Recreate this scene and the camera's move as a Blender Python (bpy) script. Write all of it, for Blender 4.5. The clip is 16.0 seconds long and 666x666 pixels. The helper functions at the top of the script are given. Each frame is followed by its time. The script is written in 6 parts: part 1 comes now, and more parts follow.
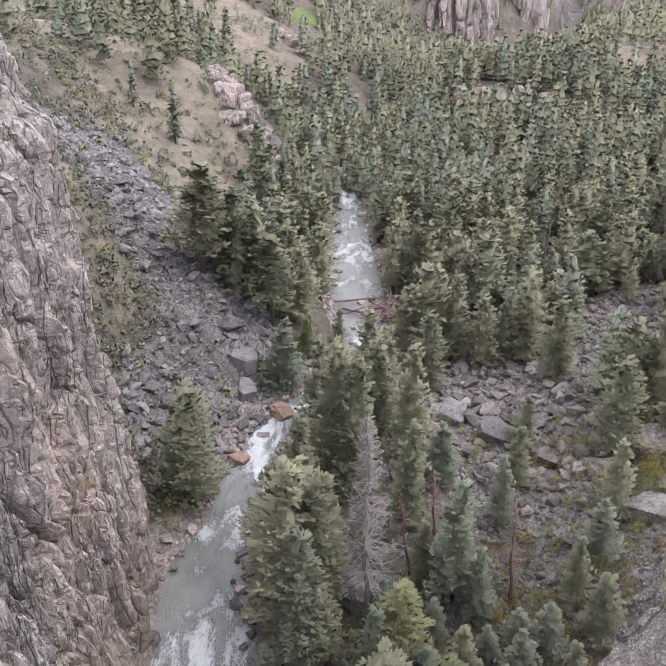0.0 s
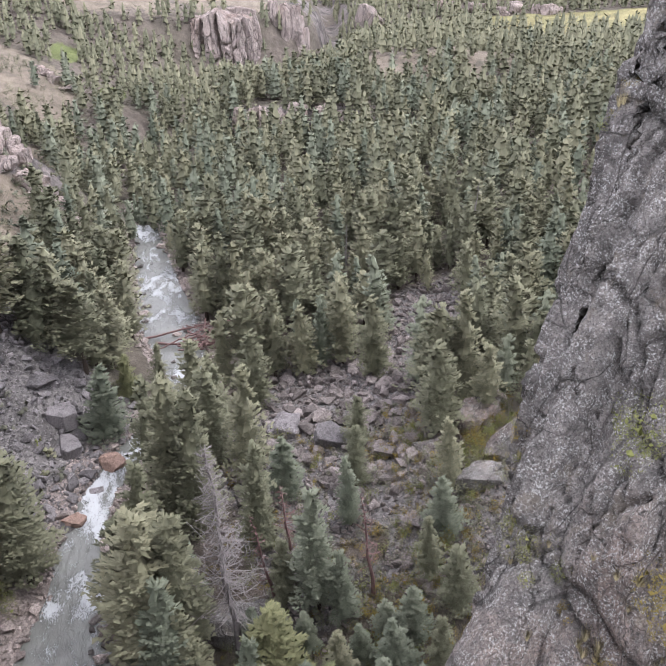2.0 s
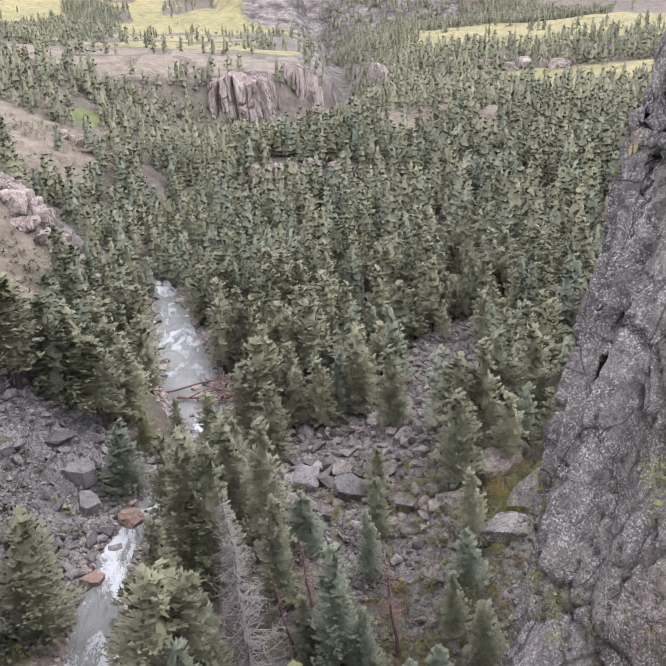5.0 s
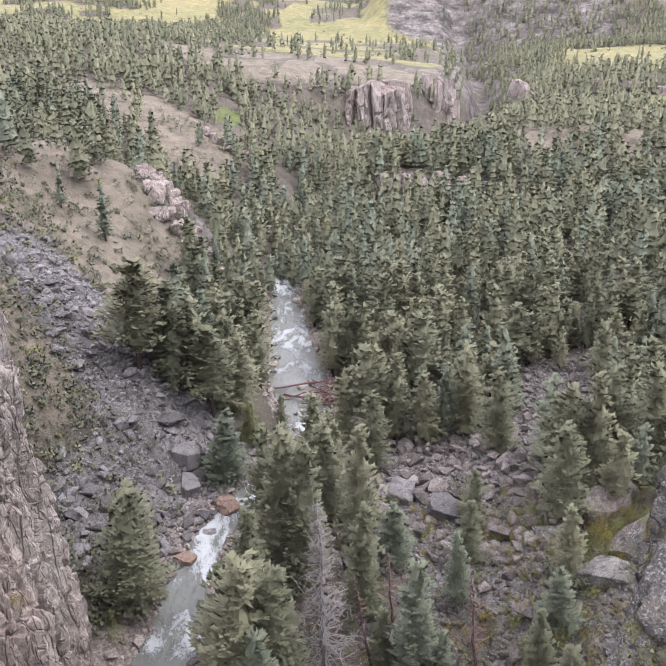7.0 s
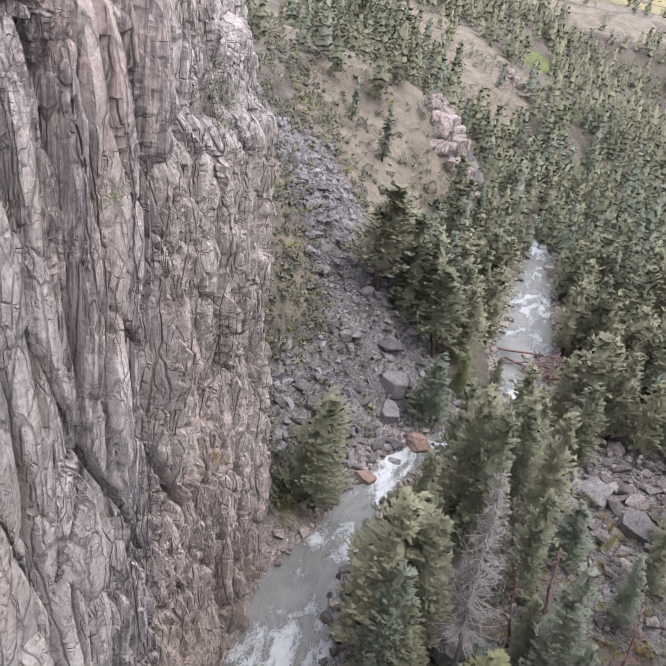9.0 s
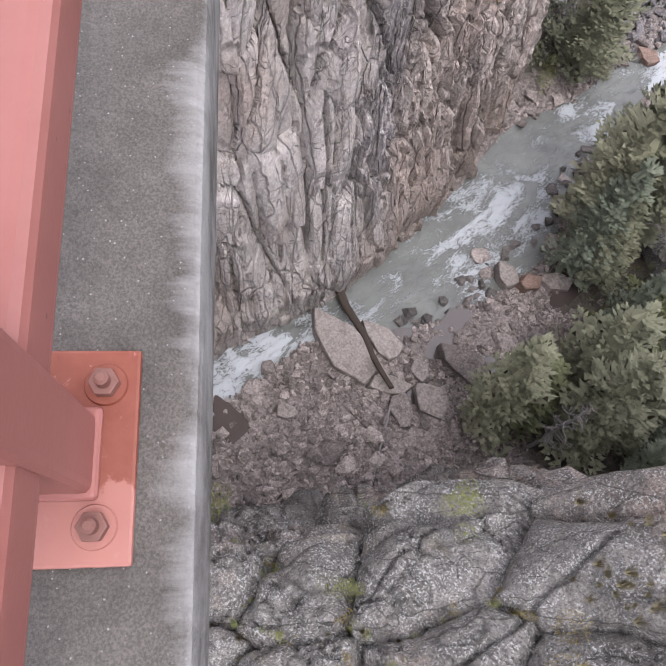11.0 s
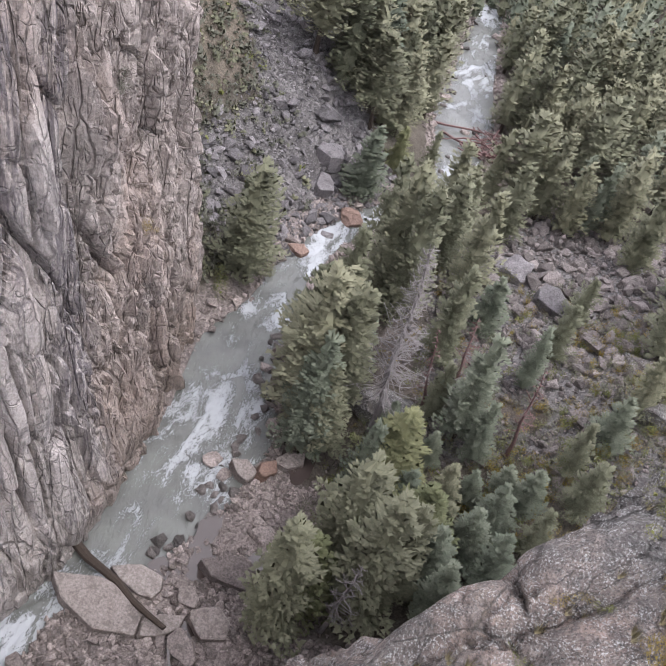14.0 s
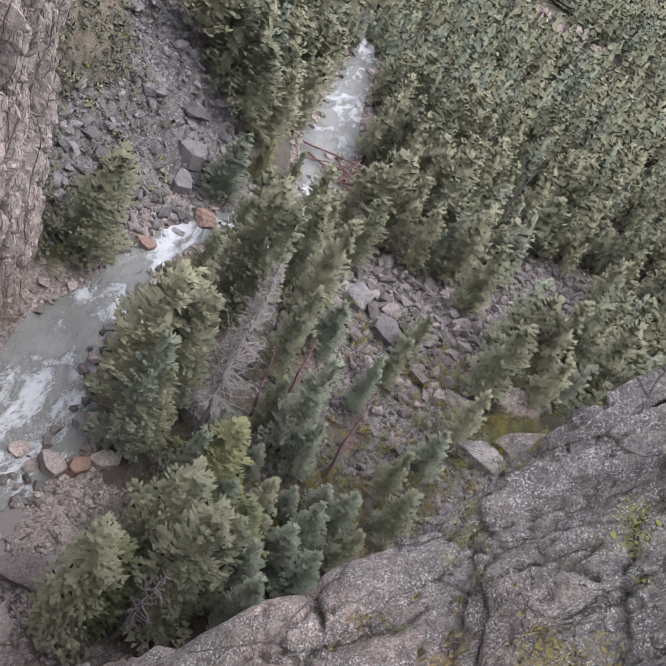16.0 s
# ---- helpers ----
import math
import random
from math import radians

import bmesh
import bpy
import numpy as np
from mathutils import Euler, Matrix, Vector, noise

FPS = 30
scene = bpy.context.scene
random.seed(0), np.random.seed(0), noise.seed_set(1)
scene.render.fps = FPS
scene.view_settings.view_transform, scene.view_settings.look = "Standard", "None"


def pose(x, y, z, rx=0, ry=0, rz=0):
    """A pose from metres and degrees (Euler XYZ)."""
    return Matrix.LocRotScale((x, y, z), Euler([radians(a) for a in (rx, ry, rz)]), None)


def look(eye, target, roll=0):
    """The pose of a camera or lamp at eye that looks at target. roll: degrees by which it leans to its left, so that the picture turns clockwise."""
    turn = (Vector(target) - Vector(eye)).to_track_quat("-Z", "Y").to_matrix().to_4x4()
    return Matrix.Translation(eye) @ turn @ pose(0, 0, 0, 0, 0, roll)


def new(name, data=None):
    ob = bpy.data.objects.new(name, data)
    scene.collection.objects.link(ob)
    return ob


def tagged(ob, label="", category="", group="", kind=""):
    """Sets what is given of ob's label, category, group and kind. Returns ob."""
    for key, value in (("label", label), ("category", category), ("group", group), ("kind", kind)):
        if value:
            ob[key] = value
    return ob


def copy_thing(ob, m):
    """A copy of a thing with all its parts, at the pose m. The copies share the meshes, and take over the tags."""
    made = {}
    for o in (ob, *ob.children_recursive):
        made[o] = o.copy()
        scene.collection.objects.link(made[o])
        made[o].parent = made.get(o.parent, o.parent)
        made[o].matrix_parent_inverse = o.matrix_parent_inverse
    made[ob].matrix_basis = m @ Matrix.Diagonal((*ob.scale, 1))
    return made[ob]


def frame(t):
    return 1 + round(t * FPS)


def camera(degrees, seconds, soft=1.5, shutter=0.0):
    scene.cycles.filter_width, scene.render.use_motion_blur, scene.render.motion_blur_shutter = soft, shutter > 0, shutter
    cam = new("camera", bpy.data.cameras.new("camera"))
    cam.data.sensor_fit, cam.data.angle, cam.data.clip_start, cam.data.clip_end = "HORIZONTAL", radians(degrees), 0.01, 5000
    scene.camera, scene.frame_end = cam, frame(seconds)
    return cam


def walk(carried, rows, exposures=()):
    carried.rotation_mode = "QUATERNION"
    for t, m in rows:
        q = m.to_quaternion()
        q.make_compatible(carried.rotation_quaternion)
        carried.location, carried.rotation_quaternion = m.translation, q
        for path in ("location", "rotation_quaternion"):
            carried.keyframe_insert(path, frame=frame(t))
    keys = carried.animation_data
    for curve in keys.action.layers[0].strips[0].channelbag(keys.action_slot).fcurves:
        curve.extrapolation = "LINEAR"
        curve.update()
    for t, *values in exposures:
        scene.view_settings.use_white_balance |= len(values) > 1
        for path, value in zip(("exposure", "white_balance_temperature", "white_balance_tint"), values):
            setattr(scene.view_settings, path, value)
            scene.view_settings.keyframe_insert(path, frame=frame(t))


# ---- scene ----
cam = camera(50.0, 16.0, soft=0.6)
ROWS = [
    (0, 0.010, 0.008, 75.331, 60.72, -2.49, 6.48),
    (0.5, 0.010, 0.008, 75.331, 61.35, -2.15, 4.06),
    (1, 0.010, 0.008, 75.331, 62.40, -1.66, -3.10),
    (1.5, 0.010, 0.008, 75.331, 62.68, -0.39, -9.39),
    (2, 0.010, 0.008, 75.331, 62.82, -0.28, -11.01),
    (2.5, 0.010, 0.008, 75.331, 62.97, 0.40, -12.35),
    (3, 0.010, 0.008, 75.331, 63.06, 1.07, -13.59),
    (3.2, 0.010, 0.008, 75.331, 63.14, 1.48, -14.20),
    (5.3, 0.010, 0.008, 75.331, 67.38, 0.98, -8.02),
    (5.5, 0.010, 0.008, 75.331, 67.54, 1.07, -6.26),
    (6, 0.010, 0.008, 75.331, 67.75, 0.01, -4.58),
    (6.5, 0.010, 0.008, 75.331, 67.80, -1.11, -1.68),
    (7, 0.010, 0.008, 75.331, 67.70, -1.09, 0.45),
    (7.5, 0.010, 0.008, 75.331, 67.51, -1.66, 2.40),
    (8, 0.010, 0.008, 75.331, 67.47, -3.82, 4.44),
    (8.5, 0.010, 0.008, 75.331, 66.85, -6.92, 12.18),
    (9, 0.004, -0.014, 75.331, 61.09, -8.71, 24.53),
    (9.2, 0.005, -0.028, 75.320, 57.37, -9.01, 30.42),
    (9.5, -0.000, -0.044, 75.306, 52.41, -8.97, 36.57),
    (10, 0.015, 0.009, 75.180, 40.70, -6.54, 42.43),
    (10.2, 0.016, 0.026, 75.128, 35.92, -5.16, 43.09),
    (12.3, 0.000, 0.000, 75.000, 15.37, -7.58, 53.54),
    (12.5, 0.002, 0.012, 75.014, 15.21, -7.58, 53.16),
    (13, -0.049, 0.016, 75.128, 17.10, -11.36, 50.19),
    (13.5, -0.018, 0.029, 75.284, 38.57, -11.87, 26.45),
    (13.6, -0.016, 0.027, 75.292, 42.48, -12.44, 23.54),
    (14, -0.007, 0.021, 75.323, 43.67, -13.12, 21.21),
    (14.5, -0.003, 0.018, 75.325, 44.19, -14.94, 22.72),
    (15, 0.001, 0.014, 75.327, 44.94, -19.12, 19.84),
    (15.5, 0.005, 0.011, 75.329, 45.82, -25.20, 17.40),
    (16, 0.010, 0.008, 75.331, 45.80, -27.80, 17.57),
]
walk(cam, [(t, pose(x, y, z, rx, ry, rz)) for t, x, y, z, rx, ry, rz in ROWS])

# ---- light: thin overcast, sun behind cloud ----
world = bpy.data.worlds.new("world")
scene.world = world
world.use_nodes = True
wn = world.node_tree
sky = wn.nodes.new("ShaderNodeTexSky")
sky.sky_type, sky.sun_disc = "NISHITA", False
sky.sun_elevation, sky.sun_rotation = radians(62), radians(105)
sky.altitude, sky.air_density, sky.dust_density = 2000, 1.0, 3.0
haze = wn.nodes.new("ShaderNodeMix")
haze.data_type = "RGBA"
haze.inputs[0].default_value = 0.75
haze.inputs[7].default_value = (6.05, 5.8, 6.2, 1)
wn.links.new(sky.outputs[0], haze.inputs[6])
wn.links.new(haze.outputs[2], wn.nodes["Background"].inputs[0])
wn.nodes["Background"].inputs[1].default_value = 0.15
sun = new("sun", bpy.data.lights.new("sun", "SUN"))
sun.data.energy, sun.data.angle, sun.data.color = 0.55, radians(30), (1.0, 0.97, 0.94)
sun.matrix_world = look((85, 15, 170), (0, 40, 0))
scene.view_settings.exposure = 2.08


# ---- materials ----
def mat(name, rough=0.9, metal=0.0, spec=0.25):
    m = bpy.data.materials.new(name)
    m.use_nodes = True
    b = m.node_tree.nodes["Principled BSDF"]
    b.inputs["Roughness"].default_value, b.inputs["Metallic"].default_value = rough, metal
    b.inputs["Specular IOR Level"].default_value = spec
    return m, m.node_tree, b


class Net:
    """Short names for the few nodes that the materials use."""

    def __init__(self, tree):
        self.t = tree

    def node(self, kind, **kw):
        n = self.t.nodes.new(kind)
        for k, v in kw.items():
            setattr(n, k, v)
        return n

    def put(self, sock, v):
        if isinstance(v, bpy.types.NodeSocket):
            self.t.links.new(v, sock)
        else:
            sock.default_value = v

    def coords(self, scale=(1, 1, 1), world=True):
        out = self.node("ShaderNodeNewGeometry").outputs["Position"] if world else self.node("ShaderNodeTexCoord").outputs["Object"]
        m = self.node("ShaderNodeMapping")
        self.put(m.inputs[0], out)
        m.inputs["Scale"].default_value = scale
        return m.outputs[0]

    def noise(self, scale, detail=6, rough=0.6, vec=None, distort=0.0):
        n = self.node("ShaderNodeTexNoise")
        if vec is not None:
            self.put(n.inputs["Vector"], vec)
        n.inputs["Scale"].default_value, n.inputs["Detail"].default_value = scale, detail
        n.inputs["Roughness"].default_value, n.inputs["Distortion"].default_value = rough, distort
        return n.outputs["Fac"]

    def cells(self, scale, vec=None, feature="F1", out="Distance"):
        n = self.node("ShaderNodeTexVoronoi", feature=feature)
        if vec is not None:
            self.put(n.inputs["Vector"], vec)
        n.inputs["Scale"].default_value = scale
        return n.outputs[out]

    def ramp(self, fac, *stops):
        n = self.node("ShaderNodeValToRGB")
        self.put(n.inputs[0], fac)
        e = n.color_ramp.elements
        while len(e) < len(stops):
            e.new(0.5)
        for el, (p, c) in zip(e, stops):
            el.position = p
            el.color = (c, c, c, 1) if isinstance(c, (int, float)) else (*c, 1)
        return n.outputs[0]

    def mix(self, fac, a, b, blend="MIX"):
        n = self.node("ShaderNodeMix", data_type="RGBA", blend_type=blend)
        self.put(n.inputs[0], fac)
        for i, v in ((6, a), (7, b)):
            self.put(n.inputs[i], (*v, 1) if isinstance(v, tuple) and len(v) == 3 else v)
        return n.outputs[2]

    def maths(self, op, a, b=0.0):
        n = self.node("ShaderNodeMath", operation=op)
        self.put(n.inputs[0], a)
        self.put(n.inputs[1], b)
        return n.outputs[0]

    def attr(self, name):
        return self.node("ShaderNodeAttribute", attribute_name=name).outputs["Fac"]

    def bump(self, height, strength, dist, bsdf, under=None):
        n = self.node("ShaderNodeBump")
        n.inputs["Strength"].default_value, n.inputs["Distance"].default_value = strength, dist
        self.put(n.inputs["Height"], height)
        if under is not None:
            self.put(n.inputs["Normal"], under)
        self.put(bsdf.inputs["Normal"], n.outputs[0])
        return n.outputs[0]


def rock_material(name, pale, mid, dark, warm, stretch=(1, 1, 0.22), lichen=0.0, joints=1.0, grain=1.0):
    m, t, b = mat(name, 0.92)
    n = Net(t)
    v, s = n.coords(), n.coords(stretch)

    def bent(scale, amount, squash):
        """Places pushed about by noise, so that joints do not run straight."""
        w = n.node("ShaderNodeTexNoise")
        w.inputs["Scale"].default_value, w.inputs["Detail"].default_value = scale, 4
        n.put(w.inputs["Vector"], v)
        k = n.node("ShaderNodeVectorMath", operation="MULTIPLY_ADD")
        n.put(k.inputs[0], w.outputs["Color"])
        k.inputs[1].default_value = (amount, amount, amount)
        n.put(k.inputs[2], v)
        q = n.node("ShaderNodeMapping")
        n.put(q.inputs[0], k.outputs[0])
        q.inputs["Scale"].default_value = squash
        return q.outputs[0]

    c = n.mix(n.ramp(n.noise(0.09, 5, 0.6, v), (0.38, 0.0), (0.62, 1.0)), mid, pale)
    c = n.mix(n.maths("MULTIPLY", n.ramp(n.noise(0.06, 4, 0.6, n.coords((1, 1, 0.5))), (0.49, 0.0), (0.64, 1.0)), 0.6), c, warm)
    streak = n.ramp(n.noise(0.55, 4, 0.55, s, 0.6), (0.50, 0.0), (0.58, 1.0))
    c = n.mix(n.maths("MULTIPLY", streak, 0.45 if lichen else 0.22), c, dark)
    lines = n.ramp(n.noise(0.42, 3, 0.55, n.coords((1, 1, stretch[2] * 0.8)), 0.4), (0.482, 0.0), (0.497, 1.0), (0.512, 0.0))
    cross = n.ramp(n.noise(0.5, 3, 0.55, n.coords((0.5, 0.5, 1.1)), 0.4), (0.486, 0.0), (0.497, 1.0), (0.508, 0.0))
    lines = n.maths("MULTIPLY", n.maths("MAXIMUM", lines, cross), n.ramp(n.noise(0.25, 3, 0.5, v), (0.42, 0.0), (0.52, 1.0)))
    # Thin crack lines: the shade within them is painted dark into the colour.
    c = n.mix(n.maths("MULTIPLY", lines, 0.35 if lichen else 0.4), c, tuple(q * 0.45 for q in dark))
    c = n.mix(n.maths("MULTIPLY", n.ramp(n.noise(0.22, 7, 0.7, n.coords((1, 1, 0.12)), 0.5), (0.56, 0.0), (0.66, 1.0)), 0.55 if lichen else 0.25), c, tuple(q * 0.8 for q in dark))
    c = n.mix(n.maths("MULTIPLY", n.ramp(n.noise(0.16, 6, 0.7, n.coords((1, 1.3, 0.6))), (0.55, 0.0), (0.68, 1.0)), 0.4), c, tuple(q * 1.12 for q in pale))
    wide = bent(0.35, 2.2, (1, 1, 0.2))
    block = n.cells(0.62, wide, out="Color")
    c = n.mix(0.25 * joints, c, n.ramp(block, (0.2, 0.65), (0.8, 1.3)), "MULTIPLY")
    if not lichen:
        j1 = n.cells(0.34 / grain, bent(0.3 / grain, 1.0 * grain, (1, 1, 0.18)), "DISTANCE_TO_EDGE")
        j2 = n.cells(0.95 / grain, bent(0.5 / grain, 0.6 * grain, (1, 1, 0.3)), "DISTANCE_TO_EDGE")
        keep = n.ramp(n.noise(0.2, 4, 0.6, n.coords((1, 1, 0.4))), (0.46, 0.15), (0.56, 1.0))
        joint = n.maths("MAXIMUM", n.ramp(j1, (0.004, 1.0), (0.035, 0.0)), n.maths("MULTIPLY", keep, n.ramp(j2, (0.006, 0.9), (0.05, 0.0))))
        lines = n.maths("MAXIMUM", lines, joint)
        # Shade of narrow open joints, put into the colour; the mesh is too coarse.
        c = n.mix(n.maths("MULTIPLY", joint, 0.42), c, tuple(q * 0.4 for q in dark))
        thin = n.ramp(n.noise(2.6, 5, 0.7, n.coords((1, 1, 0.05)), 0.3), (0.50, 0.0), (0.60, 1.0))
        where = n.ramp(n.noise(0.13, 4, 0.6, n.coords((1, 1, 0.35))), (0.47, 0.0), (0.56, 1.0))
        c = n.mix(n.maths("MULTIPLY", n.maths("MULTIPLY", thin, where), 0.5), c, (0.105, 0.0945, 0.101))
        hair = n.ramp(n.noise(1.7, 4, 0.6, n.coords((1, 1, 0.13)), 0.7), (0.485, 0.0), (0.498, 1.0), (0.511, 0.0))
        # Hairline cracks, their shade painted in the same way.
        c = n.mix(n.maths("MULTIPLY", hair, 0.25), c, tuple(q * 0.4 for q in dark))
        c = n.mix(n.maths("MULTIPLY", n.maths("MULTIPLY", n.attr("stain"), n.ramp(n.noise(3.4, 5, 0.7, n.coords((1, 1, 0.04)), 0.2), (0.44, 0.0), (0.56, 1.0))), 0.7), c, (0.13, 0.115, 0.13))
        c = n.mix(n.maths("MULTIPLY", n.attr("brown"), 0.4), c, n.mix(n.noise(0.3, 5, 0.6, v), (0.17, 0.138, 0.118), (0.29, 0.225, 0.192)))
    fine = n.noise(3.2, 9, 0.78, v)
    c = n.mix(0.85 if lichen else 0.6, c, n.ramp(fine, (0.36, 0.52), (0.64, 1.45)), "MULTIPLY")
    if lichen:
        c = n.mix(n.ramp(n.noise(1.1, 6, 0.7, v), (0.46, 0.0), (0.60, 0.5)), c, (0.077, 0.0756, 0.0735))
        spots = n.ramp(n.noise(7.5, 5, 0.78, v), (0.535, 0.0), (0.56, 1.0))
        spots = n.maths("MULTIPLY", spots, n.ramp(n.noise(0.8, 4, 0.6, v), (0.42, 0.25), (0.55, 1.0)))
        c = n.mix(n.maths("MULTIPLY", spots, lichen), c, (0.42, 0.425, 0.415))
        pits = n.ramp(n.noise(7.5, 5, 0.8, n.coords((1.1, 0.9, 1))), (0.44, 1.0), (0.46, 0.0))
        c = n.mix(n.maths("MULTIPLY", pits, 0.7), c, (0.035, 0.034, 0.033))
        wob = n.maths("MULTIPLY", n.noise(0.35, 4, 0.6, v), 1.6)
        axes = []
        for way, squash in (((0.64, 0.69, 0.34), 0.13), ((0.733, -0.68, 0.0), 0.8), ((-0.25, -0.25, 0.93), 0.8)):
            q = n.node("ShaderNodeVectorMath", operation="DOT_PRODUCT")
            n.put(q.inputs[0], v)
            q.inputs[1].default_value = way
            axes.append(n.maths("MULTIPLY", n.maths("ADD", q.outputs["Value"], wob), squash))
        ridge = n.node("ShaderNodeCombineXYZ")
        for k, a_ in enumerate(axes):
            n.put(ridge.inputs[k], a_)
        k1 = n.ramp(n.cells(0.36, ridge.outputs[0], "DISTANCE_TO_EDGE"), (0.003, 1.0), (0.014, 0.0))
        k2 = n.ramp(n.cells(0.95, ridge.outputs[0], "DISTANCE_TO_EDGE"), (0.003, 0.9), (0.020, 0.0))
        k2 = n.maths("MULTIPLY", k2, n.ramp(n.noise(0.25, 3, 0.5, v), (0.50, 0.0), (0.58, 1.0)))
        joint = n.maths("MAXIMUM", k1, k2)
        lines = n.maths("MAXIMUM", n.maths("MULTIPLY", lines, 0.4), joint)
        # Granite joints: the dark of their depth is painted into the colour.
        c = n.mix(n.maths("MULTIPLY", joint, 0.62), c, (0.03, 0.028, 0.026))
        c = n.mix(n.maths("MULTIPLY", n.ramp(n.noise(0.35, 6, 0.7, v), (0.58, 0.0), (0.7, 1.0)), 0.5), c, (0.154, 0.126, 0.091))
    n.put(b.inputs["Base Color"], c)
    h = n.maths("SUBTRACT", n.noise(1.1, 9, 0.66, n.coords((1, 1, 0.5 + 0.5 * stretch[2])), 0.4), n.maths("MULTIPLY", lines, 0.3 if lichen else 0.6))
    n.bump(n.maths("ADD", h, n.maths("MULTIPLY", fine, 0.4)), 0.8 if lichen else 1.0, 0.24 if lichen else 0.38 * grain, b)
    return m


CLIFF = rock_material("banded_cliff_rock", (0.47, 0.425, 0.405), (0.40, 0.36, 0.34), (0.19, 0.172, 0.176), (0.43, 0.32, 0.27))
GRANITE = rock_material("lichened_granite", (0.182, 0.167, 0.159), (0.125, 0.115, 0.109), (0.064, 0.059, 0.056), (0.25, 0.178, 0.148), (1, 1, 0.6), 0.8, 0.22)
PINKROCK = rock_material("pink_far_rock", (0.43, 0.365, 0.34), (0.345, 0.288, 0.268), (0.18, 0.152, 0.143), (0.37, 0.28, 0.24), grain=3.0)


def piece_material(name, a, b_, spread=0.5, scale=2.0):
    """Loose stones: every piece has its own shade."""
    m, t, b = mat(name, 0.92)
    n = Net(t)
    rnd = n.node("ShaderNodeNewGeometry").outputs["Random Per Island"]
    ob = n.node("ShaderNodeObjectInfo").outputs["Random"]
    r = n.maths("FRACT", n.maths("ADD", rnd, ob))
    c = n.mix(r, a, b_)
    v = n.coords()
    grain = n.noise(scale * 2.2, 9, 0.78, v)
    c = n.mix(0.9, c, n.ramp(grain, (0.36, 1 - spread), (0.64, 1 + spread)), "MULTIPLY")
    c = n.mix(n.maths("MULTIPLY", n.ramp(n.noise(scale * 0.5, 6, 0.7, v), (0.52, 0.0), (0.62, 1.0)), 0.5), c, tuple(q * 0.5 for q in a))
    crack = n.ramp(n.noise(scale * 0.35, 5, 0.6, v), (0.490, 0.0), (0.4985, 1.0), (0.507, 0.0))
    # Crack lines darkened in the colour, in place of shade inside them.
    c = n.mix(n.maths("MULTIPLY", crack, 0.35), c, (0.056, 0.049, 0.049))
    n.put(b.inputs["Base Color"], c)
    n.bump(n.maths("SUBTRACT", grain, n.maths("MULTIPLY", crack, 0.3)), 0.9, 0.3, b)
    return m


SCREE = piece_material("grey_scree", (0.105, 0.098, 0.101), (0.259, 0.241, 0.246))
TALUS = piece_material("grey_brown_talus", (0.105, 0.0924, 0.0882), (0.266, 0.234, 0.224), 0.55)
RUBBLE = piece_material("pink_grey_rubble", (0.175, 0.149, 0.14), (0.434, 0.371, 0.346), 0.6)
WETROCK = piece_material("dark_wet_river_rock", (0.085, 0.077, 0.074), (0.22, 0.195, 0.185), 0.5)
ORANGE = piece_material("rusty_boulder", (0.259, 0.175, 0.143), (0.287, 0.203, 0.168), 0.35)
PALE = piece_material("pale_slab_rock", (0.301, 0.259, 0.241), (0.364, 0.319, 0.297), 0.45, 1.6)


